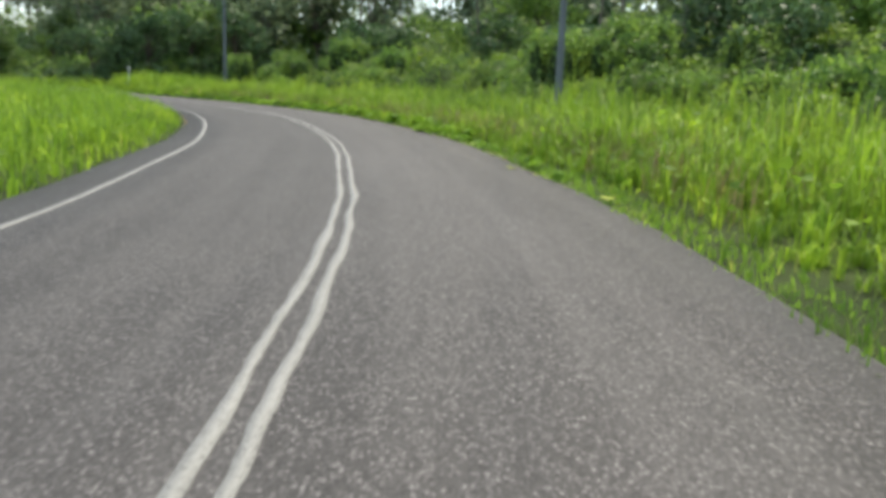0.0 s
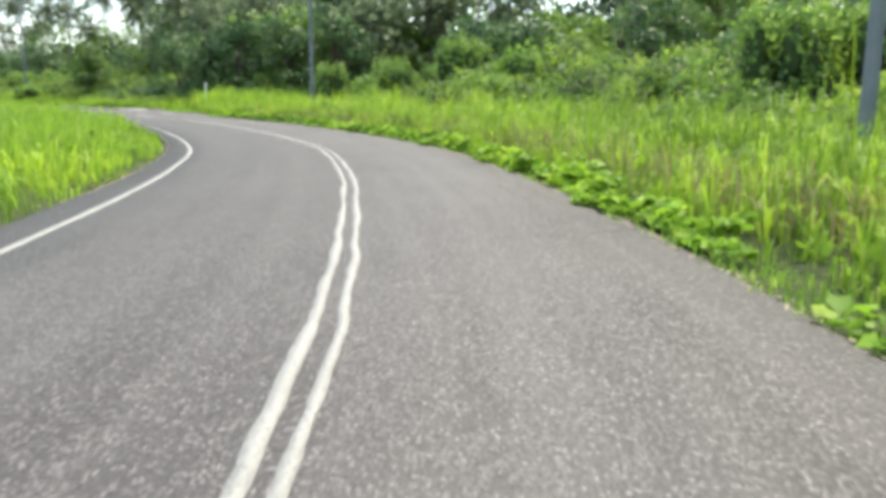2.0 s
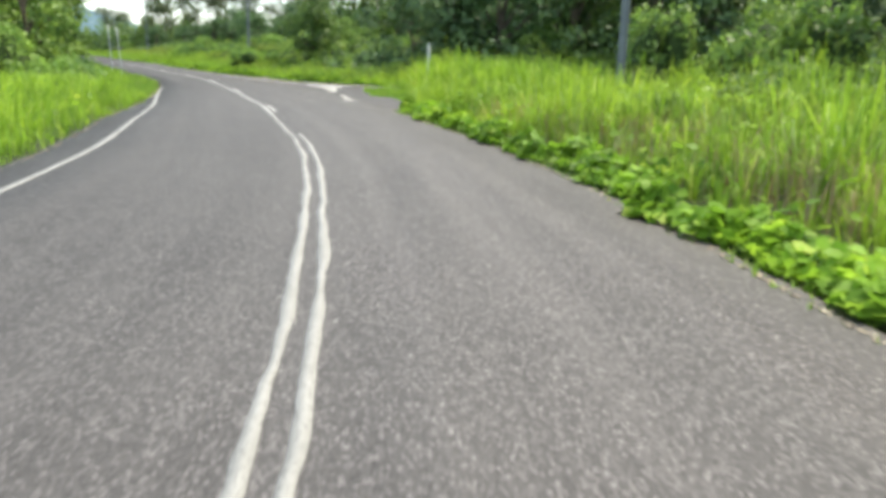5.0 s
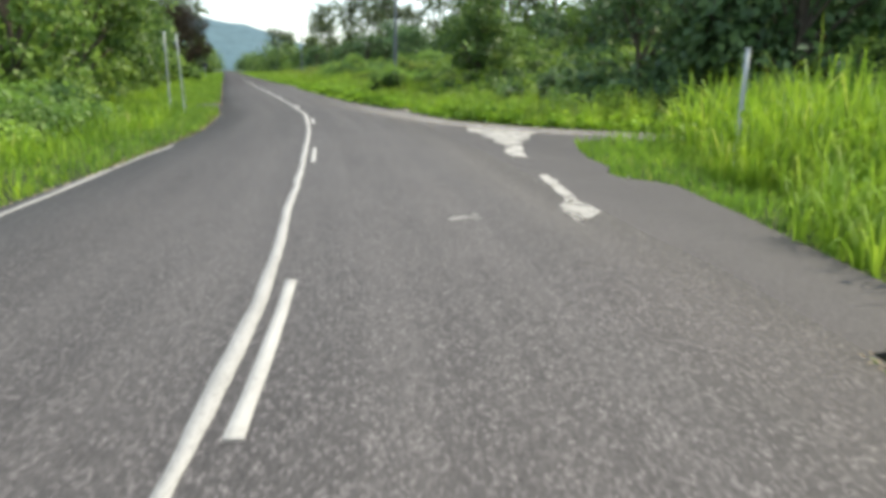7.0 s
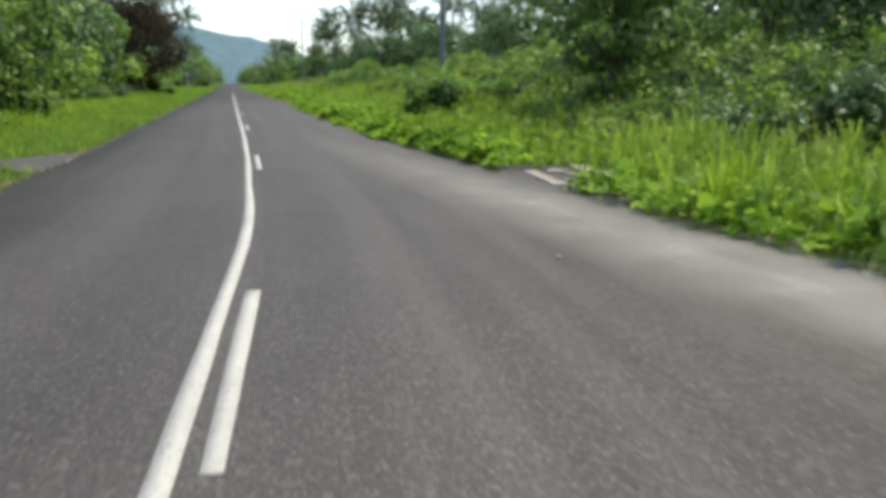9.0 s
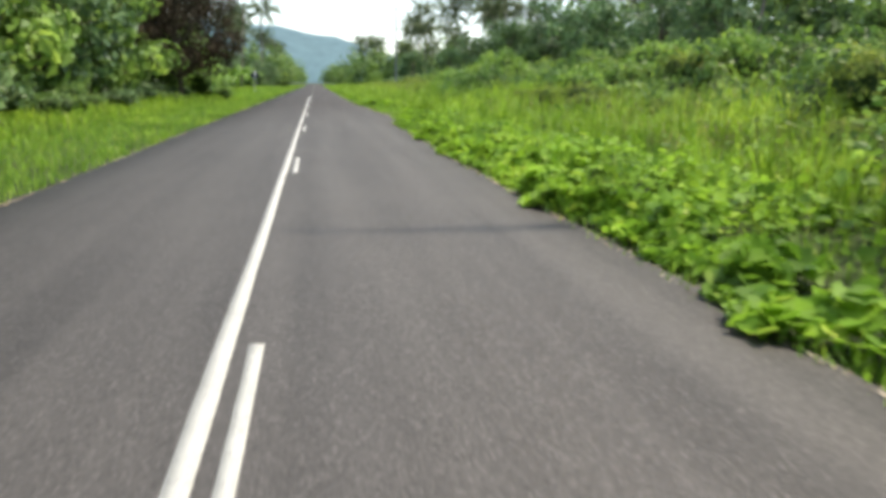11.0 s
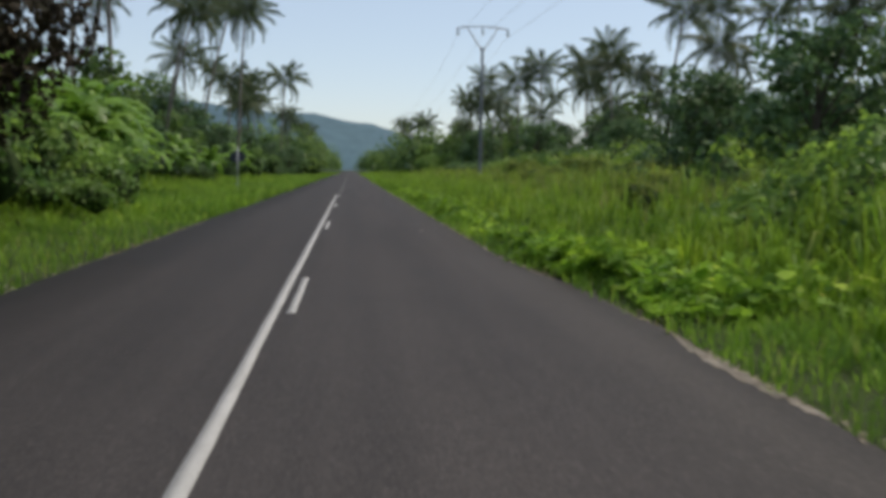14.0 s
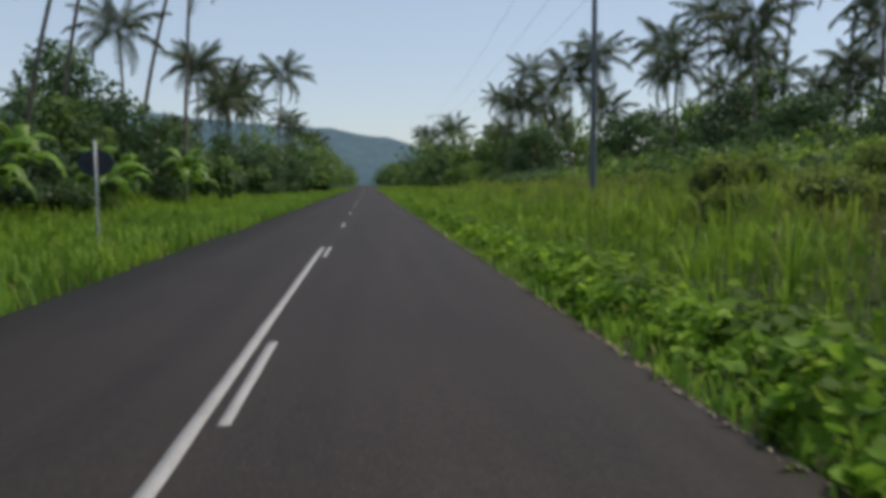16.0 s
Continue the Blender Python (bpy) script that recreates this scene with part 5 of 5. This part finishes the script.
for k, x, y, sc in [(0, -9.8, 29.5, 0.75), (2, -8.9, 37, 0.95), (0, -10.4, 44, 0.85), (1, -9.8, 52, 0.7), (2, -9.0, 60, 0.95), (0, -12.5, 35, 1.0), (1, -13, 48, 0.9)]:
    put(near_trees, k, x, y, sc, x * 3 + y)
round_tree = tree_thing("small round-crowned dense green tree", tree_meshes(93, 6.0, 1.9, 18, 190, 0.3, M_TREE, 0.25), "")
put([round_tree], 0, 11.6, 48.6, 1.0, 0.0)

# straight bare trunks of a tall stand, the crowns high above
tall = [tree_thing("tall plantation tree with a straight bare pale trunk", tree_meshes(130 + i, h, sp, 18, 34, 0.9, M_WOOD, 0.52, M_PALMBARK), "plantation trees") for i, (h, sp) in enumerate([(15, 3.6), (17, 4.0), (13.5, 3.2)])]
for n, s0, s1, d0, d1 in [(26, 24, 88, 28, 44), (16, -62, 24, 36, 54)]:
    rows_of(tall, n, s0, s1, d0, d1, 0.95, 1.1, r, True, 2.4)

# ---------------- woodland behind ----------------
sets, far_sets, cores = [], [], []
for n, s0, s1, d0, d1, right, hmin, hmax in [(76, -110, 60, 36, 75, True, 9, 17), (34, 60, 150, 38, 80, True, 10, 16), (24, 150, 240, 40, 85, True, 6, 10), (26, 20, 120, 26, 55, False, 7, 11), (26, 120, 260, 34, 60, False, 5, 9),
                                             (40, 250, 560, 14, 70, True, 6, 10), (44, 230, 560, 11, 70, False, 5, 10), (44, 235, 640, 5, 13, False, 7, 11), (34, 250, 640, 6, 15, True, 6, 10.5)]:
    for _ in range(n):
        s, d = r.uniform(s0, s1), r.uniform(d0, d1)
        x, y = along(s, float(right_edge(s)) + d if right else float(left_edge(s)) - d)
        h = r.uniform(hmin, hmax)
        w = h * r.uniform(0.45, 0.7)
        m_leaf = 320
        u = unit(r.normal(size=(m_leaf, 3)))
        u[:, 2] = np.abs(u[:, 2]) * 1.1 - 0.1
        lump = 1 + 0.22 * fbm(u * 2.6, s) + r.normal(size=m_leaf) * 0.08
        pos = np.array([x, y, h * 0.25]) + u * np.array([w, w, h * 0.75]) * lump[:, None]
        (sets if s < 70 and right else far_sets).append(leaves(pos, unit(u + r.normal(size=u.shape) * 0.6 + [0, 0, 0.3]), r.uniform(0.7, 1.5, m_leaf) * 0.82, r, 0.4, 0.7))
        # oversized dark leaves fill the crown; their colour stands for its inner shade
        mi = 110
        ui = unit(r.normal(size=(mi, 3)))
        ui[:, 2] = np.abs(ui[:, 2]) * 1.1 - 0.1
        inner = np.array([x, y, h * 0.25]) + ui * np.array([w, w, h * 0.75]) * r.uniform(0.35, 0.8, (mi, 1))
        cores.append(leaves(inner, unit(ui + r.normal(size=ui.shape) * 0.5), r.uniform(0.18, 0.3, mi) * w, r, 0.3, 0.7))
for n, s0, s1, d0, d1, right in [(150, -130, 75, 42, 60, True), (150, -130, 75, 60, 82, True), (60, 70, 150, 34, 60, True), (40, 15, 110, 24, 40, False)]:
    for _ in range(n):
        s, d = r.uniform(s0, s1), r.uniform(d0, d1)
        x, y = along(s, float(right_edge(s)) + d if right else float(left_edge(s)) - d)
        if in_side((x, y), 3.0):
            continue
        h, w = r.uniform(3.5, 7.5), r.uniform(2.0, 4.0)
        u = unit(r.normal(size=(170, 3)))
        u[:, 2] = np.abs(u[:, 2])
        pos = np.array([x, y, 0]) + u * np.array([w, w, h]) * (r.uniform(0.6, 1.05, 170) + 0.15 * fbm(u * 2.6, s))[:, None]
        (sets if right else far_sets).append(leaves(pos, unit(u + r.normal(size=u.shape) * 0.6 + [0, 0, 0.3]), r.uniform(0.5, 1.1, 170), r, 0.4, 0.7))
stuff("woodland", "dense dark green woodland closing the view behind", "woodland", sets, M_WOOD)
stuff("woodland", "distant dark green trees along the straight road", "woodland", far_sets, M_TREE)
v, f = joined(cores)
thing("woodland", "large dark filler leaves, shade in their colour, inside the far woodland", "woodland", kind="stuff", data=mesh_of("woodland", v, f, M_DEEP))

# ---------------- coconut palms ----------------
def frond_mesh(seed, length, droop):
    """A feather-shaped frond: arched rib with many narrow hanging leaflets."""
    r = np.random.default_rng(seed)
    k = np.linspace(0, 1, 9)
    x = length * (k - 0.16 * droop * k ** 3)
    z = length * (0.40 * k - (0.28 + 0.50 * droop) * k ** 2)
    spine = np.stack([x, 0.05 * length * np.sin(k * 2 + seed), z], 1)
    rv, rf = tube(spine, np.linspace(0.04, 0.008, 9), 3, False)
    m = 25
    kk = np.repeat(np.linspace(0.14, 1.0, m), 2) + r.normal(size=2 * m) * 0.006
    sgn = np.tile([1.0, -1.0], m)
    b = np.stack([np.interp(kk, k, spine[:, j]) for j in range(3)], 1)
    ln = length * 0.27 * np.sin(np.pi * np.clip(kk * 0.80 + 0.14, 0, 1)) ** 0.7 * r.uniform(0.75, 1.15, 2 * m)
    sweep = np.interp(kk, [0, 1], [0.35, 1.1])
    out = unit(np.stack([sweep, sgn, -0.35 - 0.55 * r.uniform(0, 1, 2 * m)], 1))
    mid = b + out * ln[:, None] * 0.5
    tip = b + out * ln[:, None] * 0.85 + np.array([0, 0, -1.0]) * (ln * 0.40)[:, None]
    w = np.array([0.06, 0, 0.0]) * length / 4.5
    lv = np.stack([b - w * 0.6, b + w * 0.6, mid + w, tip, mid - w], 1).reshape(-1, 3)
    i = np.arange(2 * m)[:, None] * 5
    v, f = joined([(rv, rf), (lv, [i + [0, 1, 2, 4], i + [4, 2, 3]])])
    return mesh_of("frond", v, f, M_FROND)


FRONDS = [frond_mesh(i, L, dr) for i, (L, dr) in enumerate([(4.4, 0.15), (5.0, 0.45), (4.9, 0.85), (4.2, 1.5)])]


th, ph = np.meshgrid(np.linspace(0.1, np.pi - 0.1, 4), np.linspace(0, 2 * np.pi, 6), indexing="ij")
NUT = smooth(mesh_of("coconut", np.stack([np.sin(th) * np.cos(ph), np.sin(th) * np.sin(ph), 1.2 * np.cos(th)], -1).reshape(-1, 3) * 0.13, [grid_faces(4, 6)], M_SHRUB))


def palm(h, lean, turn, seed, n_frond=22):
    r = np.random.default_rng(seed)
    ob = thing("coconut_palm", "tall slender coconut palm with drooping feathery fronds", "palm", "coconut palms")
    k = np.linspace(0, 1, 12)
    off = lean * h * k ** 1.6
    pts = np.stack([off * math.cos(turn), off * math.sin(turn), -0.3 + (h + 0.3) * k], 1)
    v, f = tube(pts, np.interp(k, [0, 0.06, 0.2, 1], [0.27, 0.19, 0.155, 0.10]) * (0.75 + h / 60), 8)
    part("trunk", smooth(mesh_of("trunk", v, f, M_PALMBARK)), ob)
    for i in range(n_frond):
        q = i / n_frond
        fr = part("frond", FRONDS[min(3, int(q * 4))], ob)
        up = np.interp(q, [0, 0.5, 1], [1.25, 0.35, -0.9]) + r.normal() * 0.14
        fr.matrix_basis = (Matrix.Translation(pts[-1] + [0, 0, 0.15 - 0.3 * q]) @ Matrix.Rotation(i * 2.39996 + r.normal() * 0.15, 4, "Z")
                           @ Matrix.Rotation(-up * 0.75, 4, "Y") @ Matrix.Diagonal((*[r.uniform(0.85, 1.1)] * 3, 1)))
    for i in range(5):
        a = i * 1.26 + turn
        nut = part("coconut", NUT, ob)
        nut.location = pts[-1] + [0.24 * math.cos(a), 0.24 * math.sin(a), -0.25 - 0.1 * (i % 2)]
    return ob


palms = [palm(17, 0.06, 0.5, 1), palm(20, 0.17, 2.6, 2), palm(14, 0.04, 4.0, 3), palm(22, 0.05, 1.2, 4), palm(18, 0.2, 5.2, 5)]


def palm_at(k, x, y, h, rz=None):
    base = (17, 20, 14, 22, 18)[k]
    return put(palms, k, x, y, h / base, r.uniform(0, 6.28) if rz is None else rz, -float(ground_at(np.array([[x, y]]))[0]))


# those that stand out against the sky
PALMS_WEST = [(0, -11.4, 242, 17.0, 0.3), (2, -19.0, 246, 13.5, 1.0), (4, -15.4, 185, 18.3, 1.0), (1, -16.2, 172, 16.0, 3.6), (4, -14.1, 162, 13.4, 1.15), (1, -19.0, 158, 18.5, 3.5),
               (3, -16.5, 149, 19, 0.4), (0, -14.6, 151, 18, 1.6), (4, -19, 153, 18, 0.9), (0, -17.2, 190, 13.5, 2.0), (3, -10.0, 176, 16.0, 5.1), (2, -14.5, 212, 10, 2.0), (0, -17, 262, 14, 2.0),
               (0, -15, 205, 13, 1.0), (2, -14.5, 222, 12.5, 0.4), (0, -12, 268, 12.5, 2.0), (2, -13, 290, 12, 0.1), (0, -11.5, 315, 12, 1.4), (2, -12, 345, 12, 2.2)]
PALMS_EAST = [(0, 36.8, 248, 21.0, 1.2), (2, 32.6, 250, 18, 0.5), (2, 26.0, 256, 14.5, 2.0), (0, 24.0, 252, 13.5, 4.0), (3, 37, 207, 18.8, 0.9), (1, 47.6, 214, 26, 4.4),
               (0, 39, 224, 18.5, 2.2), (3, 50, 205, 24, 5.0), (1, 48, 216, 15.5, 1.0), (4, 53, 204, 17.5, 2.0), (0, 41, 210, 16, 0.4), (2, 35, 213, 14.5, 3.0),
               (3, 56, 196, 22, 1.7), (0, 44, 190, 17, 0.2), (2, 60, 188, 20, 2.1), (2, 17, 275, 11.5, 0.9), (0, 19, 300, 12.5, 2.5), (2, 16, 330, 11.5, 1.9),
               (0, 24, 228, 13, 0.6)]
for k, x, y, h, rz in PALMS_WEST + PALMS_EAST:
    palm_at(k, x, y, h, rz)
PALM_GROVE = [(0, 29, 181, 13, 3.0), (2, 34, 198, 10, 0.7), (2, 41, 203, 11.5, 2.4), (0, 46, 199, 12.5, 5.0), (2, 52, 208, 11, 1.5), (2, 30, 222, 10.5, 0.9),
              (0, 57, 212, 14, 4.1), (2, 26, 232, 9.5, 2.2), (2, 21, 240, 9, 0.3), (0, 62, 204, 16, 3.3), (2, 38, 188, 9, 5.5)]
for k, x, y, h, rz in PALM_GROVE:
    palm_at(k, x, y, h, rz)
spots3 = []
for n, s0, s1, d0, d1, sc0, sc1, right in [(16, -50, 60, 17, 32, 0.6, 0.85, True), (26, -60, 70, 30, 60, 0.75, 1.0, True), (20, 74, 140, 27, 60, 0.85, 1.1, True), (8, 140, 200, 36, 75, 0.8, 1.1, True), (14, 250, 430, 14, 60, 0.75, 1.0, True),
                                           (8, 110, 240, 22, 55, 0.8, 1.0, False), (14, 245, 430, 10, 50, 0.65, 0.85, False)]:
    rows_of(palms, n, s0, s1, d0, d1, sc0, sc1, r, right, 5.0, spots3)

# ---------------- banana plants ----------------
def banana_leaf(seed, length):
    """A long arching blade, torn into strips along both edges."""
    r = np.random.default_rng(seed)
    n = 19
    k = np.linspace(0, 1, n)
    spine = np.stack([length * (k - 0.22 * k ** 2.5), 0 * k, length * (0.80 * k - 0.95 * k ** 2.2)], 1)
    half = 0.36 * np.sin(np.pi * np.clip(k * 0.9 + 0.05, 0, 1)) ** 0.6 * (k > 0.1) + 0.02
    rows = []
    for sgn in (1, -1):
        tear = np.where(np.arange(n) % 3 == seed % 3, r.uniform(0.35, 0.7, n), r.uniform(0.85, 1.12, n))
        sag = r.uniform(0.25, 0.75, n)
        rows.append(spine + np.stack([-0.1 * half * r.uniform(0, 1, n), sgn * half * tear, -sag * half], 1))
    v = np.stack([rows[0], spine, rows[1]], 1).reshape(-1, 3)
    return mesh_of("leaf", v, [grid_faces(n, 3)], M_BANANA)


BLEAVES = [banana_leaf(i, L) for i, L in enumerate((2.4, 2.9, 2.2))]


def banana(seed, h):
    r = np.random.default_rng(seed)
    ob = thing("banana_plant", "banana plant with long torn bright green leaves", "banana plant", "banana plants")
    k = np.linspace(0, 1, 6)
    pts = np.stack([0.1 * k, 0 * k, -0.2 + (h + 0.2) * k], 1)
    v, f = tube(pts, np.interp(k, [0, 1], [0.13, 0.07]), 8)
    part("stem", smooth(mesh_of("stem", v, f, M_BANANA)), ob)
    for i in range(9):
        lf = part("leaf", BLEAVES[i % 3], ob)
        lf.matrix_basis = (Matrix.Translation((0.1, 0, h - 0.05 * i)) @ Matrix.Rotation(i * 2.4 + r.normal() * 0.2, 4, "Z")
                           @ Matrix.Rotation(-np.interp(i, [0, 8], [0.9, -0.3]), 4, "Y"))
    return ob


bananas = [banana(1, 2.4), banana(2, 3.0), banana(3, 2.0)]
put(bananas, 2, 10.4, 102.2, 0.6, 0.6)
for i, (x, y) in enumerate([(-10.4, 151), (-11.6, 156), (-9.8, 160), (-11.0, 167), (-9.6, 174), (-10.8, 182)]):
    put(bananas, i % 3, x, y, 0.75 + 0.07 * (i % 3), 1.7 * i)
for i in range(52):
    put(bananas, i % 3, r.uniform(-17.0, -10.6), r.uniform(127, 150), r.uniform(0.8, 1.3), r.uniform(0, 6.28))
for x, y in [(-10.5, 118), (-11.5, 120), (-9.8, 123), (16, 64), (17, 68), (-14, 92)]:
    put(bananas, int(r.integers(3)), x, y, r.uniform(0.75, 0.95), r.uniform(0, 6.28))

# ---------------- power line ----------------
def bar(a, b, w=0.04):
    a, b = np.array(a, float), np.array(b, float)
    return tube(np.stack([a, b]), [w, w], 4)


def power_pole(h=11.4):
    ob = thing("power_pole", "grey power pole with a V-shaped steel crossarm", "power pole", "power line poles")
    k = np.linspace(0, 1, 6)
    v, f = tube(np.stack([0 * k, 0 * k, -0.4 + (h + 0.4) * k], 1), np.interp(k, [0, 1], [0.155, 0.105]), 12)
    part("shaft", smooth(mesh_of("shaft", v, f, M_POLE)), ob)
    arm = np.array([(-2.1, 0, h + 1.35), (-1.6, 0, h + 1.55), (0, 0, h + 1.62), (1.6, 0, h + 1.55), (2.1, 0, h + 1.35)])
    crossarm = part("crossarm", mesh_of("crossarm", *tube(arm, [0.05] * 5, 4), M_STEEL), ob)
    for sx in (-1, 1):
        part("brace", mesh_of("brace", *bar((sx * 0.1, 0, h - 0.2), (sx * 1.25, 0, h + 1.55), 0.045), M_STEEL), ob)
    for sx, top in ((-2.0, 1.5), (0.0, 1.6), (2.0, 1.5)):
        part("insulator", smooth(mesh_of("insulator", *tube(np.array([(sx, 0, h + top), (sx, 0, h + top - 0.3), (sx, 0, h + top - 0.65)]), [0.03, 0.075, 0.06], 8), M_STEEL)), crossarm)
    return ob


POLES = [(-64.6, -73.9, 0.72), (-10.81, -40.36, -0.2), (8.38, 2.59, -0.2), (9.0, 60.4, 0.0), (11.2, 160.2, 0.0), (13.2, 262, 0.0), (14, 365, 0.0), (15, 470, 0.0)]
pole = power_pole()
for i, (x, y, rz) in enumerate(POLES):
    put([pole], 0, x, y, 1.0, -rz, -float(ground_at(np.array([[x, y]]))[0]))
for i, ((x0, y0, _), (x1, y1, _)) in enumerate(zip(POLES[:-1], POLES[1:])):
    d = np.array([x1 - x0, y1 - y0])
    L = float(np.linalg.norm(d))
    nx, ny = d[1] / L, -d[0] / L
    for o, up in ((-2.0, 12.25), (0.0, 12.35), (2.0, 12.25)):
        k = np.linspace(0, 1, 17)
        pts = np.stack([x0 + d[0] * k + nx * o, y0 + d[1] * k + ny * o, up - 4 * 0.013 * L * k * (1 - k)], 1)
        thing("power_cable", "thin overhead power cable strung between poles", "cable", "overhead cables", data=mesh_of("power_cable", *tube(pts, [0.011] * 17, 4), M_WIRE))

# ---------------- posts and sign ----------------
def post(x, y, h, lean, r0=0.045):
    ob = thing("marker_post", "slim pale metal post standing in the verge grass", "post", "verge posts", at=(x, y, -0.1))
    k = np.linspace(0, 1, 5)
    v, f = tube(np.stack([lean * k, 0 * k, (h + 0.1) * k - 0.15], 1), [r0] * 5, 10)
    shaft = part("shaft", smooth(mesh_of("shaft", v, f, M_POST)), ob)
    v, f = tube(np.array([(lean, 0, h - 0.06), (lean, 0, h - 0.03)]), [r0 * 1.2, r0 * 1.2], 10)
    part("cap", mesh_of("cap", v, f, M_POST), shaft)
    return ob


post(-4.75, 33.9, 3.1, -0.22, 0.036)
post(-5.3, 34.1, 3.2, -0.12, 0.036)
post(6.4, 13.95, 2.4, 0.06, 0.05)
M_SIGNBACK = rough_stuff("sign_back", (0.03, 0.035, 0.055), (0.05, 0.055, 0.08), 2.0, 20, 0.6, 0.002)
sign = thing("road_sign", "dark-backed road sign on a white post in the grass", "road sign", at=(-6.2, 147.6, 0.1))
v, f = tube(np.array([(0, 0, -0.3), (0, 0, 1.2), (0, 0, 2.75)]), [0.037] * 3, 10)
part("post", smooth(mesh_of("post", v, f, M_POST)), sign)
bm = bmesh.new()
bmesh.ops.create_cone(bm, cap_ends=True, segments=8, radius1=0.52, radius2=0.52, depth=0.03, matrix=Matrix.Translation((-0.02, 0.08, 2.15)) @ Matrix.Rotation(radians(90), 4, "X") @ Matrix.Diagonal((1.0, 0.75, 1, 1)))
bmesh.ops.bevel(bm, geom=bm.edges[:], offset=0.006, segments=1, affect="EDGES")
me = bpy.data.meshes.new("plate")
bm.to_mesh(me)
bm.free()
me.materials.append(M_SIGNBACK)
part("plate", me, sign, "dark bluish sign plate seen from behind")

# ---------------- stones and fallen leaves on the road ----------------
bm = bmesh.new()
bmesh.ops.create_icosphere(bm, subdivisions=1, radius=0.035)
for vert in bm.verts:
    vert.co *= random.uniform(0.75, 1.2)
    vert.co.z *= 0.6
stone_me = bpy.data.meshes.new("stone")
bm.to_mesh(stone_me)
bm.free()
stone_me.materials.append(M_CONC)
for x, y in [(-0.3, 79.1), (1.4, 78.0), (2.7, 116.3), (-0.5, 43.0), (3.4, 40.8), (2.5, 30.6), (3.3, 12.4)]:
    thing("stone", "small pale stone lying on the asphalt", "stone", "stones on the road", at=(x, y, 0.015), data=stone_me)
lv, lf = heart_leaves(np.array([[0, 0, 0.0]]), np.array([[-0.12, -0.10, 1.0]]), np.array([0.26]), np.random.default_rng(2))
leaf_me = mesh_of("fallen_leaf", lv, lf, M_FALLEN)
for x, y in [(-25.43, -47.20), (-28.20, -50.55)]:
    thing("fallen_leaf", "single yellow-green leaf lying on the asphalt", "leaf", "fallen leaves", at=(x, y, 0.03), data=leaf_me)

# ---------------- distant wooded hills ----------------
# the blue of distant haze is mixed into the hill's base colour
M_HILL = rough_stuff("haze_tinted_hill", (0.075, 0.13, 0.16), (0.10, 0.165, 0.19), 0.004, 0.05, 1.0, 3.0)


def ridge(name, y0, depth, prof, seed, label):
    x = np.linspace(prof[0][0], prof[-1][0], 160)
    top = np.interp(x, [p[0] for p in prof], [p[1] for p in prof])
    q = np.linspace(0, 1, 14)
    X = np.broadcast_to(x[:, None], (160, 14))
    Y = y0 + depth * q[None] + 0 * X
    rough = fbm(np.stack([X * 0.012, Y * 0.015, 0 * X], -1), seed) * 0.05 + fbm(np.stack([X * 0.06, Y * 0.06, 0 * X], -1), seed + 1) * 0.02
    Z = top[:, None] * np.sin(q * np.pi / 2)[None] ** 0.8 * (1 + rough) - 4
    v = np.stack([X, Y, Z], -1).reshape(-1, 3)
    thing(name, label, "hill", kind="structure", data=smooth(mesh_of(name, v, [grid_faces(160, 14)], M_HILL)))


ridge("backdrop_hill", 1180, 280, [(-1800, 170), (-900, 145), (-420, 120), (-240, 107), (-126, 97), (-40, 88), (30, 78), (90, 62), (150, 45), (260, 28), (500, 20), (1800, 20)], 3.0, "distant wooded hill with haze blue in its colour, sloping down")
